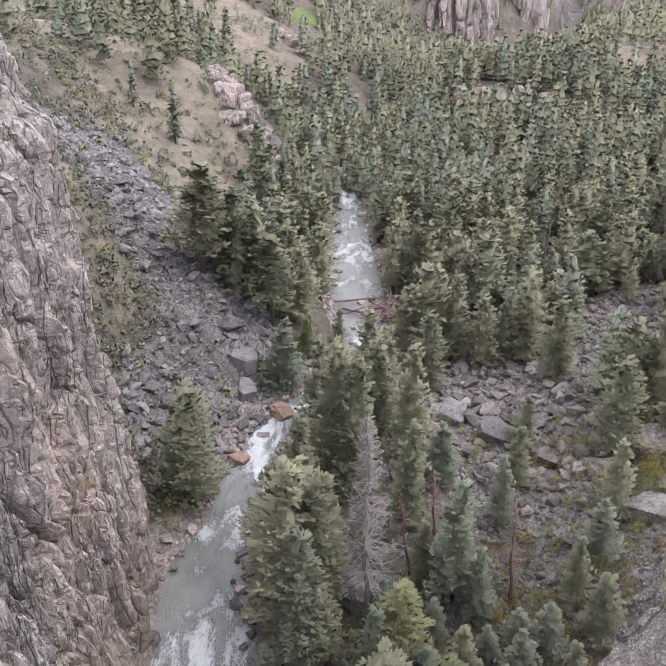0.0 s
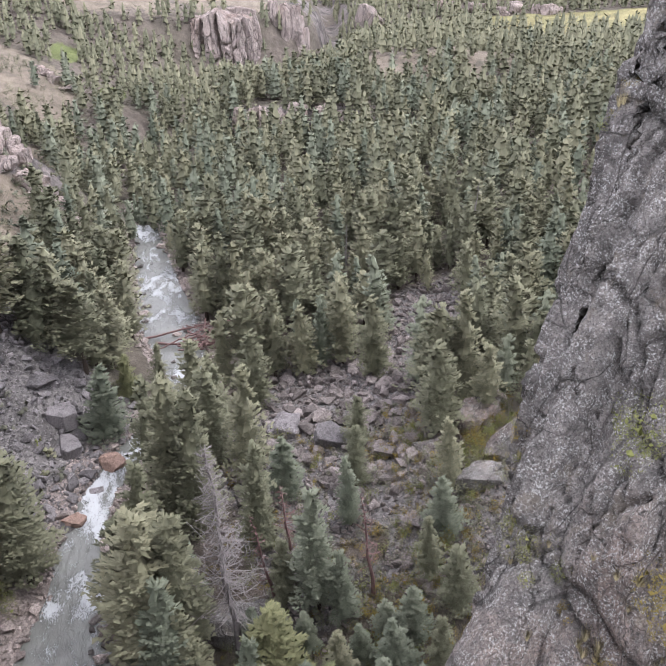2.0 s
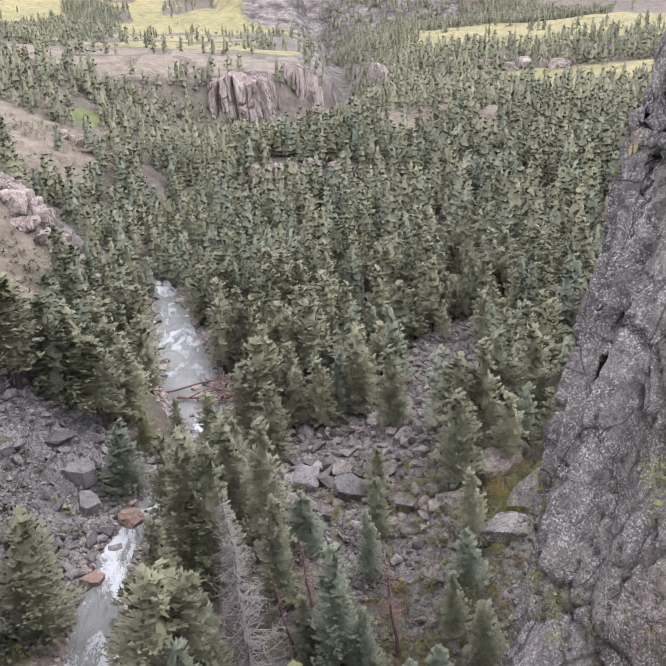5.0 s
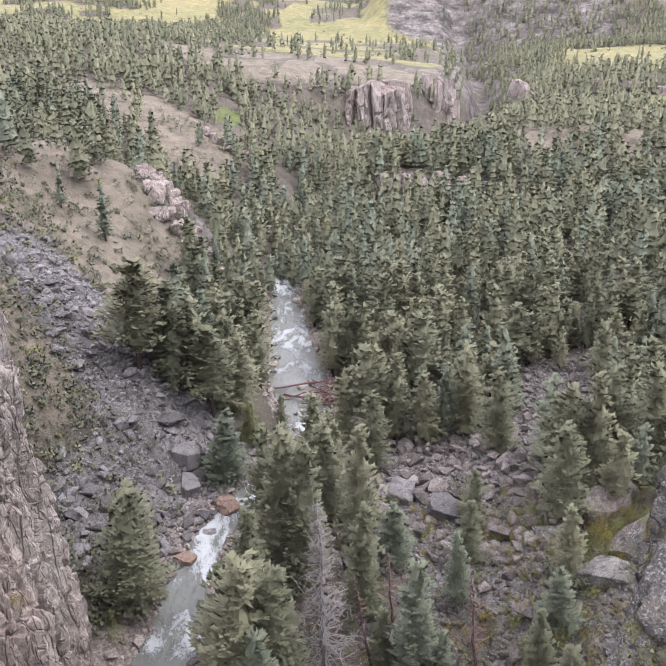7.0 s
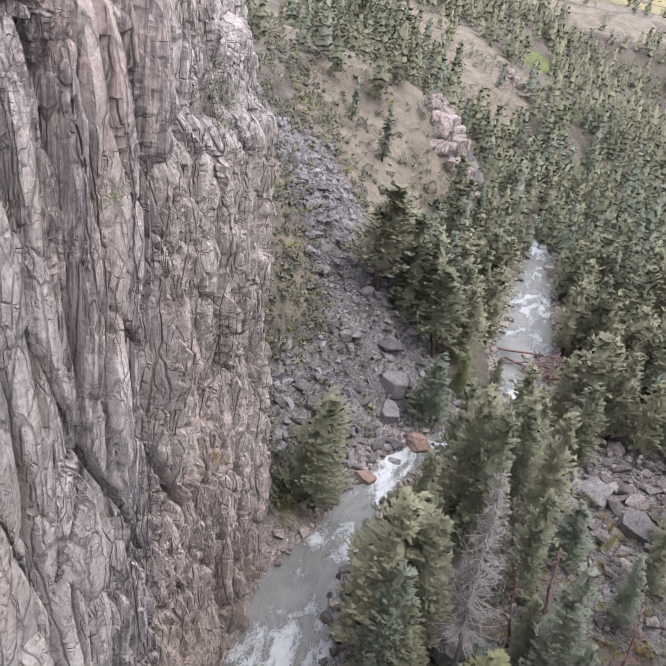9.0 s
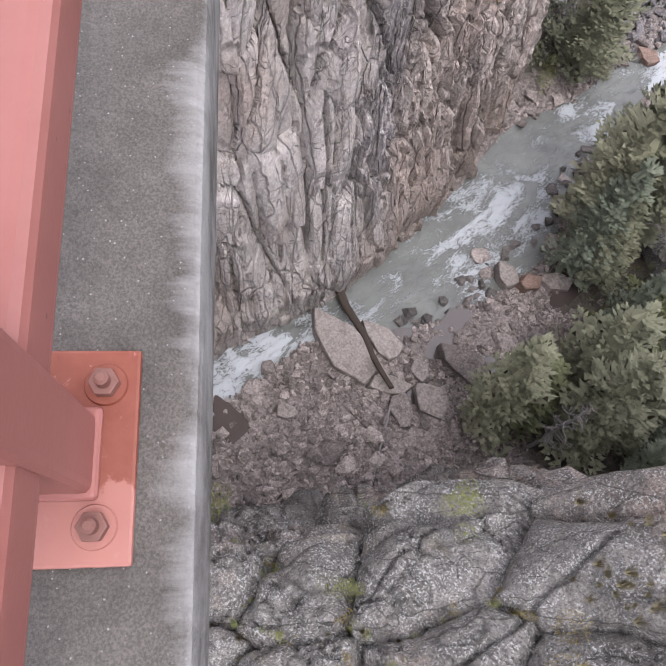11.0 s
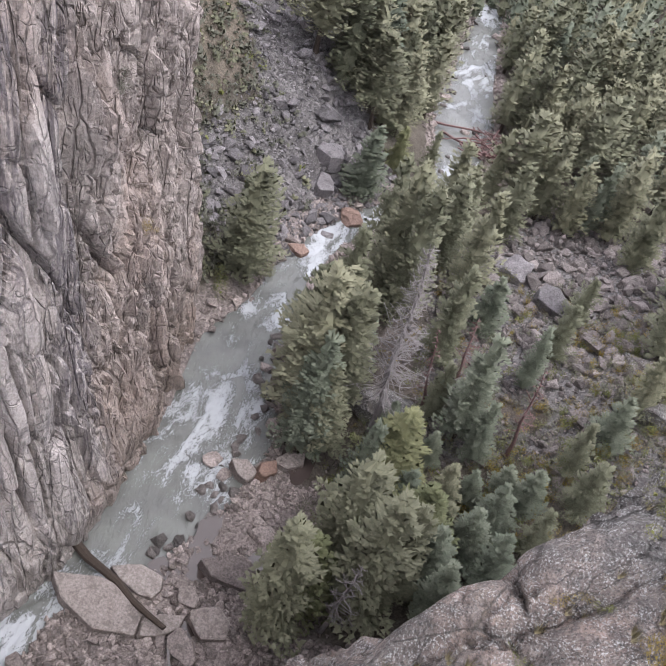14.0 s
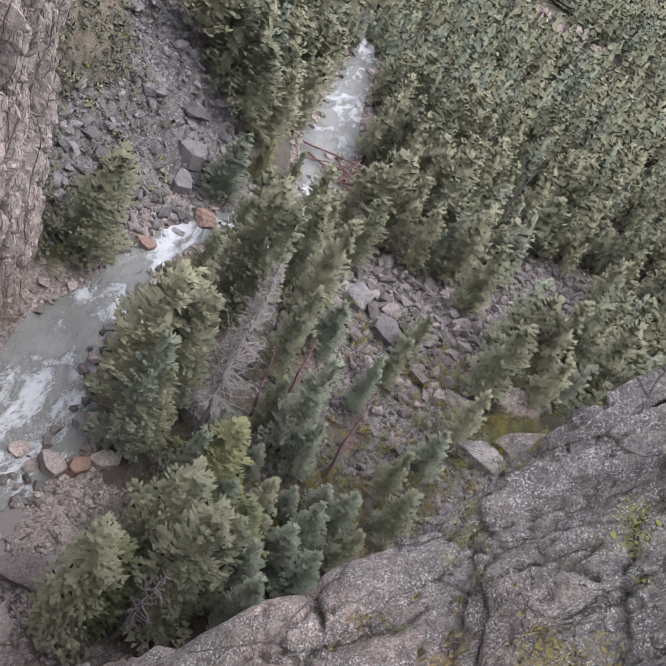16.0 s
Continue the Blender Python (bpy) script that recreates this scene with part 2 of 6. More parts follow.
def ground_material():
    m, t, b = mat("valley_ground", 0.95)
    n = Net(t)
    v = n.coords()
    big, mid, fine = n.noise(0.03, 5, 0.6, v), n.noise(0.35, 6, 0.65, v), n.noise(4.0, 7, 0.7, v)
    soil = n.mix(n.ramp(mid, (0.35, 0.0), (0.65, 1.0)), (0.0875, 0.0735, 0.0616), (0.14, 0.12, 0.104))
    soil = n.mix(n.ramp(big, (0.45, 0.0), (0.6, 1.0)), soil, (0.105, 0.0945, 0.0756))
    sand = n.mix(n.ramp(mid, (0.35, 0.0), (0.68, 1.0)), (0.147, 0.124, 0.1), (0.189, 0.16, 0.129))
    sand = n.mix(n.maths("MULTIPLY", n.ramp(n.noise(0.9, 6, 0.7, v), (0.52, 0.0), (0.66, 1.0)), 0.5), sand, (0.119, 0.115, 0.0735))
    stone = n.mix(n.cells(1.9, v, out="Color"), (0.056, 0.0525, 0.0525), (0.231, 0.217, 0.213))
    grass = n.mix(n.ramp(n.noise(0.02, 4, 0.6, v), (0.4, 0.0), (0.6, 1.0)), (0.215, 0.19, 0.095), (0.17, 0.162, 0.08))
    gravel = n.mix(n.cells(3.4, v, out="Color"), (0.112, 0.0945, 0.0882), (0.336, 0.287, 0.269))
    rock = n.mix(n.ramp(n.noise(0.25, 8, 0.7, n.coords((1, 1, 0.25))), (0.35, 0.0), (0.65, 1.0)), (0.091, 0.0826, 0.0805), (0.21, 0.185, 0.175))
    # Blue-grey of distance haze, painted into the colour of the remote ground.
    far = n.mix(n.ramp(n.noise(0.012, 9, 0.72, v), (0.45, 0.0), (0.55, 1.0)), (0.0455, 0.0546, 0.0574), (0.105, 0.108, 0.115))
    rock = n.mix(0.9, rock, n.ramp(n.noise(0.03, 9, 0.75, n.coords((1, 1, 3))), (0.40, 0.3), (0.62, 1.35)), "MULTIPLY")
    c = soil
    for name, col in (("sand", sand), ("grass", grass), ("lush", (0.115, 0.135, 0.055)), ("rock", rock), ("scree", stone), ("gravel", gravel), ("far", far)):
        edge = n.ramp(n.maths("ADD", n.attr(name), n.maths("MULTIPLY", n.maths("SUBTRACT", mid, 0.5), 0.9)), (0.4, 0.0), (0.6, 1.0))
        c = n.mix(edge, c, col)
    c = n.mix(0.8, c, n.ramp(fine, (0.36, 0.6), (0.64, 1.4)), "MULTIPLY")
    c = n.mix(0.7, c, n.ramp(n.noise(0.13, 8, 0.75, v), (0.38, 0.6), (0.62, 1.3)), "MULTIPLY")
    n.put(b.inputs["Base Color"], c)
    n.bump(n.maths("ADD", n.maths("MULTIPLY", mid, 2.0), fine), 0.8, 0.35, b)
    return m


GROUND = ground_material()


def leaf_material(name, a, b_, tip):
    m, t, b = mat(name, 0.75, spec=0.15)
    n = Net(t)
    ob = n.node("ShaderNodeObjectInfo").outputs["Random"]
    rnd = n.node("ShaderNodeNewGeometry").outputs["Random Per Island"]
    v = n.coords()
    tree = n.maths("FRACT", n.maths("ADD", ob, n.attr("tone")))
    c = n.mix(tree, a, b_)
    c = n.mix(n.ramp(n.noise(0.9, 4, 0.6, v), (0.40, 0.0), (0.75, 0.5)), c, tip)
    c = n.mix(0.5, c, n.ramp(rnd, (0.0, 0.6), (1.0, 1.4)), "MULTIPLY")
    n.put(b.inputs["Base Color"], c)
    return m


NEEDLE = leaf_material("conifer_needles", (0.089, 0.094, 0.062), (0.173, 0.170, 0.112), (0.186, 0.188, 0.130))
NEEDLE2 = leaf_material("blue_grey_needles", (0.083, 0.098, 0.072), (0.155, 0.169, 0.123), (0.188, 0.201, 0.150))
NEEDLE3 = leaf_material("fresh_green_needles", (0.095, 0.105, 0.055), (0.155, 0.158, 0.083), (0.178, 0.178, 0.096))
LIME = leaf_material("yellow_green_leaves", (0.10, 0.118, 0.04), (0.155, 0.16, 0.055), (0.19, 0.185, 0.07))
OCHRE = leaf_material("ochre_autumn_leaves", (0.135, 0.112, 0.035), (0.205, 0.15, 0.04), (0.24, 0.18, 0.05))
SAGE = leaf_material("grey_green_sage", (0.07, 0.0736, 0.056), (0.124, 0.124, 0.0975), (0.14, 0.138, 0.11))
STRAW = leaf_material("dry_straw_grass", (0.247, 0.216, 0.131), (0.33, 0.284, 0.17), (0.363, 0.32, 0.204))


def bark_material(name, a, b_):
    m, t, b = mat(name, 0.95)
    n = Net(t)
    n.put(b.inputs["Base Color"], n.mix(n.ramp(n.noise(3.0, 7, 0.7, n.coords((3, 3, 0.6))), (0.35, 0.0), (0.65, 1.0)), a, b_))
    n.bump(n.noise(6.0, 6, 0.7, n.coords((3, 3, 0.5))), 0.6, 0.05, b)
    return m


BARK = bark_material("dark_bark", (0.0315, 0.0238, 0.0196), (0.077, 0.0595, 0.049))
DEADWOOD = bark_material("silvery_dead_wood", (0.133, 0.12, 0.118), (0.245, 0.227, 0.224))
REDWOOD = bark_material("weathered_red_brown_wood", (0.10, 0.062, 0.06), (0.215, 0.135, 0.13))


def water_material():
    m, t, b = mat("silty_river_water", 0.16, spec=0.5)
    n = Net(t)
    flow = n.coords((1.0, 0.45, 1))
    wide = n.maths("MULTIPLY", n.maths("SUBTRACT", n.noise(0.33, 3, 0.5, flow, 1.0), 0.5), 2.2)
    foam = n.maths("ADD", n.maths("ADD", n.attr("foam"), wide), n.maths("MULTIPLY", n.maths("SUBTRACT", n.noise(2.3, 9, 0.8, flow, 2.0), 0.5), 2.6))
    f = n.ramp(foam, (0.44, 0.0), (0.60, 1.0))
    col = n.mix(n.ramp(n.noise(0.2, 4, 0.6, n.coords()), (0.35, 0.0), (0.65, 1.0)), (0.112, 0.115, 0.108), (0.154, 0.16, 0.147))
    n.put(b.inputs["Base Color"], n.mix(f, col, (0.392, 0.409, 0.427)))
    n.put(b.inputs["Roughness"], n.ramp(f, (0.0, 0.14), (1.0, 0.8)))
    n.bump(n.maths("ADD", n.noise(1.6, 6, 0.65, flow, 0.8), n.maths("MULTIPLY", f, 0.5)), 0.6, 0.25, b)
    return m


WATER = water_material()


def concrete_material():
    m, t, b = mat("exposed_aggregate_concrete", 0.9)
    n = Net(t)
    v = n.coords(world=False)
    c = n.mix(n.ramp(n.noise(6, 8, 0.7, v), (0.35, 0.0), (0.65, 1.0)), (0.0595, 0.0539, 0.049), (0.098, 0.0889, 0.0812))
    c = n.mix(0.5, c, n.ramp(n.noise(230, 4, 0.8, v), (0.40, 0.5), (0.60, 1.55)), "MULTIPLY")
    pale = n.ramp(n.maths("ADD", n.cells(130, v), n.maths("MULTIPLY", n.noise(300, 2, 0.5, v), 0.35)), (0.30, 1.0), (0.42, 0.0))
    c = n.mix(n.maths("MULTIPLY", pale, n.ramp(n.cells(130, v, out="Color"), (0.72, 0.0), (0.80, 0.75))), c, (0.252, 0.241, 0.227))
    dark = n.ramp(n.cells(210, v), (0.30, 1.0), (0.45, 0.0))
    c = n.mix(n.maths("MULTIPLY", dark, n.ramp(n.cells(210, v, out="Color"), (0.5, 0.0), (0.54, 0.6))), c, (0.063, 0.0595, 0.056))
    lime = n.maths("ADD", n.attr("edge"), n.maths("MULTIPLY", n.maths("SUBTRACT", n.noise(2.2, 6, 0.7, n.coords((1.2, 0.35, 1), False)), 0.5), 1.7))
    lime = n.maths("ADD", lime, n.maths("MULTIPLY", n.maths("SUBTRACT", n.noise(3.0, 6, 0.75, n.coords((7, 0.7, 1), False)), 0.5), 0.45))
    c = n.mix(n.ramp(lime, (0.60, 0.0), (0.95, 0.8)), c, n.mix(n.noise(9, 6, 0.7, v), (0.196, 0.19, 0.188), (0.322, 0.315, 0.311)))
    n.put(b.inputs["Base Color"], c)
    n.bump(n.maths("ADD", n.noise(60, 5, 0.7, v), n.cells(130, v)), 0.6, 0.004, b)
    return m


CONCRETE = concrete_material()


def paint_material(name, a, b_, rough=0.5):
    m, t, b = mat(name, rough, spec=0.4)
    n = Net(t)
    v = n.coords(world=False)
    c = n.mix(n.ramp(n.noise(5, 6, 0.65, v), (0.35, 0.0), (0.68, 1.0)), a, b_)
    speck = n.ramp(n.cells(16, v), (0.03, 1.0), (0.07, 0.0))
    c = n.mix(n.maths("MULTIPLY", speck, n.ramp(n.cells(16, v, out="Color"), (0.55, 0.0), (0.62, 0.8))), c, (0.084, 0.028, 0.0245))
    n.put(b.inputs["Base Color"], c)
    n.bump(n.noise(60, 4, 0.6, v), 0.25, 0.002, b)
    return m


REDPAINT = paint_material("faded_salmon_red_paint", (0.227, 0.0826, 0.07), (0.259, 0.101, 0.0875))


def plate_material():
    """Dark primer, with paler salmon paint left on the end that has not been stripped."""
    m, t, b = mat("stripped_primer_plate", 0.5, spec=0.4)
    n = Net(t)
    v = n.coords(world=False)
    c = n.mix(n.ramp(n.noise(14, 6, 0.65, v), (0.35, 0.0), (0.68, 1.0)), (0.15, 0.035, 0.0196), (0.199, 0.0595, 0.0385))
    sep = n.node("ShaderNodeSeparateXYZ")
    n.put(sep.inputs[0], v)
    old = n.maths("ADD", sep.outputs[0], n.maths("MULTIPLY", n.maths("SUBTRACT", n.noise(16, 5, 0.6, v), 0.5), 0.14))
    c = n.mix(n.ramp(old, (0.098, 1.0), (0.106, 0.0)), c, (0.28, 0.115, 0.0945))
    c = n.mix(n.ramp(n.noise(45, 5, 0.7, v), (0.62, 0.0), (0.66, 0.6)), c, (0.294, 0.14, 0.119))
    n.put(b.inputs["Base Color"], c)
    n.bump(n.noise(50, 4, 0.6, v), 0.3, 0.002, b)
    return m


PLATE = plate_material()
BOLTS = paint_material("rusty_red_bolt", (0.119, 0.0476, 0.0364), (0.182, 0.084, 0.07), 0.55)


# ---- helpers for meshes ----
def part(name, bm, material, parent=None, label=""):
    me = bpy.data.meshes.new(name)
    bm.to_mesh(me)
    bm.free()
    me.materials.append(material)
    ob = new(name, me)
    ob.parent = parent
    return tagged(ob, label)


def mesh_from(name, verts, faces, material, smooth=False, parent=None):
    me = bpy.data.meshes.new(name)
    verts, faces = np.asarray(verts, float), np.asarray(faces, int)
    k = faces.shape[1]
    me.vertices.add(len(verts))
    me.vertices.foreach_set("co", verts.ravel())
    me.loops.add(faces.size)
    me.loops.foreach_set("vertex_index", faces.ravel())
    me.polygons.add(len(faces))
    me.polygons.foreach_set("loop_start", np.arange(0, faces.size, k))
    me.polygons.foreach_set("loop_total", np.full(len(faces), k))
    me.polygons.foreach_set("use_smooth", np.full(len(faces), smooth))
    me.update(calc_edges=True)
    me.materials.append(material)
    ob = new(name, me)
    ob.parent = parent
    return ob


def attribute(ob, name, values):
    a = ob.data.attributes.new(name, "FLOAT", "POINT")
    a.data.foreach_set("value", np.asarray(values, np.float32).ravel())


def grid_faces(rows, cols, wrap=False):
    i, j = np.meshgrid(np.arange(rows - 1), np.arange(cols if wrap else cols - 1), indexing="ij")
    a, b = i * cols + j, i * cols + (j + 1) % cols
    return np.stack([a, b, b + cols, a + cols], -1).reshape(-1, 4)


def lattice(seed):
    return np.random.RandomState(seed).rand(256, 256)


LATT = [lattice(s) for s in range(6)]


def vnoise(x, y, k=0):
    """Smooth value noise in the plane, 0 to 1."""
    L = LATT[k % 6]
    xi, yi = np.floor(x).astype(int), np.floor(y).astype(int)
    u, v = x - xi, y - yi
    u, v = u * u * (3 - 2 * u), v * v * (3 - 2 * v)
    g = lambda a, b: L[(a + 17 * k) % 256, b % 256]
    return (g(xi, yi) * (1 - u) + g(xi + 1, yi) * u) * (1 - v) + (g(xi, yi + 1) * (1 - u) + g(xi + 1, yi + 1) * u) * v


def fbm(x, y, octaves=4, k=0, gain=0.5):
    x, y = np.asarray(x, float), np.asarray(y, float)
    s, a, tot = 0, 1.0, 0
    for o in range(octaves):
        s, tot = s + a * vnoise(x * 2**o + 31.7 * o, y * 2**o + 11.3 * o, k + o), tot + a
        a *= gain
    return s / tot


def cells2(x, y, seed=0):
    """Distance to the edge between jittered cells, a random number for each cell and a tilt of its own."""
    xi, yi = np.floor(x).astype(int), np.floor(y).astype(int)
    J, K, Q = LATT[seed % 6], LATT[(seed + 1) % 6], LATT[(seed + 2) % 6]
    f1, f2, tag = np.full(np.shape(x), 9.0), np.full(np.shape(x), 9.0), np.zeros(np.shape(x))
    slope = np.zeros(np.shape(x))
    for i in (-1, 0, 1):
        for j in (-1, 0, 1):
            a, b = (xi + i) % 256, (yi + j) % 256
            ox, oy = xi + i + 0.1 + 0.8 * J[a, b] - x, yi + j + 0.1 + 0.8 * K[a, b] - y
            d = np.hypot(ox, oy)
            near = d < f1
            f2 = np.where(near, f1, np.minimum(f2, d))
            tag = np.where(near, Q[a, b], tag)
            slope = np.where(near, ox * (J[b, a] - 0.5) + oy * (K[b, a] - 0.5), slope)
            f1 = np.where(near, d, f1)
    return f2 - f1, tag, slope


def step(a, b, x):
    t = np.clip((x - a) / (b - a), 0, 1)
    return t * t * (3 - 2 * t)


# ---- the valley: river line and the two banks ----
RIVER_Y = np.array([-80, 0, 12, 22, 30, 42, 52, 63, 74, 84, 93, 105, 118, 128, 147, 175, 207, 260, 330, 420, 480, 600, 800, 1200])
RIVER_X = np.array([-25, -24.5, -24, -23.5, -19.5, -17.5, -17, -20, -20, -20.5, -19, -13.5, -3.5, -4.8, -8, -11.7, -15.5, -16, 8, 58, 92, 118, 150, 165])
RIVER_W = np.array([4, 3.5, 3, 2.5, 4.2, 6.5, 7, 6.2, 3.4, 2.7, 2.4, 2.6, 3.5, 4.3, 6.3, 4.6, 3.2, 3, 3, 3, 3, 3, 3, 3])


def river_x(y):
    return np.interp(y, RIVER_Y, RIVER_X)


def river_w(y):
    return np.interp(y, RIVER_Y, RIVER_W)


def river_z(y):
    return np.interp(y, [-80, 60, 210, 500, 1200], [-0.5, 0, 6.2, 17, 60])


LEFT_U = [0, 8, 20, 40, 70, 120, 250, 500]
LEFT_Y = [75, 110, 140, 170, 200, 240, 280, 325, 370, 431, 441, 500, 600, 750, 1100]
LEFT_H = np.array([
    [0.5, 2.5, 8, 24, 46, 66, 72, 80],
    [2, 5, 13, 28, 48, 64, 72, 80],
    [3, 7, 15, 29, 47, 62, 72, 80],
    [4, 8, 16, 30, 46, 58, 70, 80],
    [6, 12, 28, 42, 48, 54, 66, 78],
    [7, 9, 14, 24, 36, 50, 64, 78],
    [8, 10, 14, 20, 31, 46, 62, 78],
    [10, 13, 20, 26, 36, 48, 64, 80],
    [12, 14, 16, 21, 31, 46, 63, 80],
    [13, 15, 17, 20, 33, 48, 65, 80],
    [14, 34, 46, 51, 48, 53, 66, 82],
    [16, 44, 54, 57, 59, 62, 70, 82],
    [18, 46, 58, 62, 64, 66, 72, 84],
    [20, 40, 60, 66, 70, 73, 77, 86],
    [40, 60, 75, 85, 88, 90, 92, 98]])
RIGHT_U = [0, 8, 20, 40, 70, 120, 200, 400, 700]
RIGHT_Y = [40, 75, 105, 140, 180, 240, 290, 340, 420, 560, 800]
RIGHT_H = np.array([
    [0.35, 0.8, 2.4, 8, 22, 45, 66, 75, 78],
    [0.5, 2, 5, 10, 20, 38, 60, 75, 78],
    [2, 4, 6, 10, 16, 26, 45, 70, 78],
    [3, 5, 7.5, 11, 16, 24, 38, 66, 78],
    [5, 7, 9, 12, 16, 23, 35, 60, 76],
    [7, 9, 12, 15, 19, 26, 37, 60, 75],
    [9, 13, 20, 21, 23, 28, 38, 60, 75],
    [11, 14, 20, 26, 29, 33, 42, 62, 76],
    [13, 18, 26, 33, 37, 42, 52, 68, 80],
    [18, 30, 42, 50, 56, 62, 68, 76, 84],
    [30, 46, 56, 64, 70, 73, 76, 84, 95]])


def table(U, Y, H, u, y):
    """Height between the stations of a bank."""
    i = np.clip(np.searchsorted(Y, y) - 1, 0, len(Y) - 2)
    Y = np.asarray(Y, float)
    t = np.clip((y - Y[i]) / (Y[i + 1] - Y[i]), 0, 1)
    t = t * t * (3 - 2 * t)
    rows = np.stack([np.interp(u, U, h) for h in H])
    k = np.arange(len(u))
    return rows[i, k] * (1 - t) + rows[i + 1, k] * t


def ground_z(x, y, rough=True):
    x, y = np.atleast_1d(np.asarray(x, float)), np.atleast_1d(np.asarray(y, float))
    c, w, rz = river_x(y), river_w(y), river_z(y)
    left = table(LEFT_U, LEFT_Y, LEFT_H, np.maximum(c - w - x, 0), y)
    right = table(RIGHT_U, RIGHT_Y, RIGHT_H, np.maximum(x - c - w, 0), y)
    z = np.where(x < c, left, right)
    z = np.where(np.abs(x - c) < w, rz - 0.9, np.maximum(z, rz + 0.05))
    # the gravel bar that the river leaves dry below the bridge
    # behind the face of the left cliff the ground is the plateau
    inside = step(-34, -52, x) * step(84, 70, y)
    z = z * (1 - inside) + np.maximum(z, 70) * inside
    u = np.abs(x - c) - w
    if rough:
        amp = step(0, 25, u)
        z = z + amp * 5.0 * (fbm(x / 38, y / 38, 3, 1) - 0.5) + step(0, 6, u) * 1.6 * (fbm(x / 10, y / 10, 2, 2) - 0.5)
        r = np.hypot(x, y)
        z = z + step(250, 700, r) * 22 * (fbm(x / 150, y / 150, 4, 3) - 0.5)
        az = np.degrees(np.arctan2(x, y))
        z = z + 9 * step(42, 8, np.hypot(x - 96, (y - 350) * 0.6)) + 8 * step(36, 8, np.hypot(x - 133, (y - 322) * 0.7))
        z = z + 7 * step(274, 282, y + 0.2 * x) * step(345, 305, y) * step(6, 18, x) * step(84, 62, x)
        z = z + step(950, 1120, r) * step(1.5, 4, az) * step(24, 18, az) * (34 + 46 * (1 - np.abs(2 * fbm(x / 90, y / 200, 4, 1) - 1)))
        z = z + step(900, 1500, r) * (35 + 70 * fbm(x / 420, y / 420, 5, 4)) + step(1700, 3600, r) * (230 + 240 * (fbm(x / 900, y / 900, 5, 2) - 0.4))
    return z


def zones(x, y, z):
    """How much of each kind of ground lies at a place; far is a painted haze tint."""
    c, w = river_x(y), river_w(y)
    u = np.where(x < c, c - w - x, x - c - w)
    left = x < c
    a, b = (x + 23) * -0.785 + (y - 107) * 0.62, (x + 23) * 0.62 + (y - 107) * 0.785
    scree = left * step(13, 8, np.abs(b + 1)) * step(-14, -4, a) * step(64, 52, a)
    scree = np.maximum(scree, left * step(26, 18, u) * step(78, 88, y) * step(118, 110, y))
    talus = (~left) * step(4, 9, u) * step(58, 44, u + 8 * (fbm(x / 12, y / 12, 3, 2) - 0.5)) * step(78, 88, y) * step(128, 116, y)
    talus = np.maximum(talus, (~left) * step(16, 22, u) * step(62, 50, u) * step(54, 62, y) * step(90, 84, y) * step(0.36, 0.46, fbm(x / 9, y / 9, 3, 1)))
    talus = np.maximum(talus, (~left) * step(11, 6, np.abs(x - 0.35 * (y - 100) - 36)) * step(100, 108, y) * step(150, 135, y))
    scree = np.maximum(scree, talus)
    sand = left * step(14, 22, u) * step(4, 12, b + 8 * (fbm(x / 14, y / 14, 3, 1) - 0.5)) * step(300, 230, y)
    sand = np.maximum(sand, 0.62 * left * step(-5, -9, b) * step(22, 27, u) * step(70, 76, y))
    patch = fbm(x / 45, y / 45, 4, 5)
    r, az = np.hypot(x, y), np.degrees(np.arctan2(x, y))
    wob = 60 * (fbm(x / 60, y / 60, 4, 3) - 0.5)
    skew = y + 0.6 * (x + 50) + 0.3 * wob
    spur = step(276, 290, skew) * step(352, 336, skew) * step(-36, -50, x)
    sand = np.maximum(sand, left * spur * step(0.70, 0.6, patch))
    brow = left * step(436, 446, y) * step(570, 540, r + 0.5 * wob) * step(0.40, 0.50, fbm(x / 25, y / 25, 3, 1))
    sand = np.maximum(sand, np.maximum(brow, 0.7 * left * step(395, 405, y) * step(428, 420, y) * step(10, 2, np.abs(x + 2))))
    bench = step(30, 12, np.hypot((x - 92) * 0.7, (y - 345) * 0.5)) + step(24, 10, np.hypot(x - 132, (y - 322) * 0.6)) + step(16, 6, np.hypot(x - 116, (y - 290) * 0.7))
    sand = np.maximum(sand, (~left) * np.minimum(bench, 1) * step(0.40, 0.50, fbm(x / 14, y / 14, 3, 0)))
    plateau = step(540, 580, r + 0.6 * wob) * np.maximum(step(-12, -6, az), step(640, 700, r + wob)) * step(1350, 1250, r + wob) * step(9, 6.5, az) * step(0.36, 0.44, fbm(x / 70 + 5, y / 70, 3, 2))
    lawn = step(560, 600, r + 0.5 * wob - 3 * np.abs(az - 24)) * step(900, 850, r + 0.5 * wob) * step(14, 17, az)
    lawn = np.maximum(lawn, step(425, 445, r + 0.4 * wob) * step(530, 505, r + 0.4 * wob) * step(20.5, 23, az))
    grass = np.maximum(np.maximum(plateau, lawn), 0.9 * step(30, 20, np.hypot((x + 225) * 0.35, y - 805)))
    rock = left * step(9, 4, np.hypot((x + 42) * 0.8, (y - 200) * 0.55))
    rock = np.maximum(rock, step(480, 520, r) * step(1000, 950, r) * step(6.5, 8, az) * step(16, 13.5, az) * step(0.35, 0.5, fbm(x / 20, y / 20, 3, 1)))
    rock = np.maximum(rock, step(930, 1000, r) * step(1750, 1500, r) * step(2, 5, az) * step(22, 17, az))
    rock = np.maximum(rock, 0.8 * (~left) * step(12, 5, np.abs(y - 279 + 0.2 * x)) * step(8, 16, x) * step(76, 62, x))
    gravel = step(9, 2, u) * step(140, 100, y)
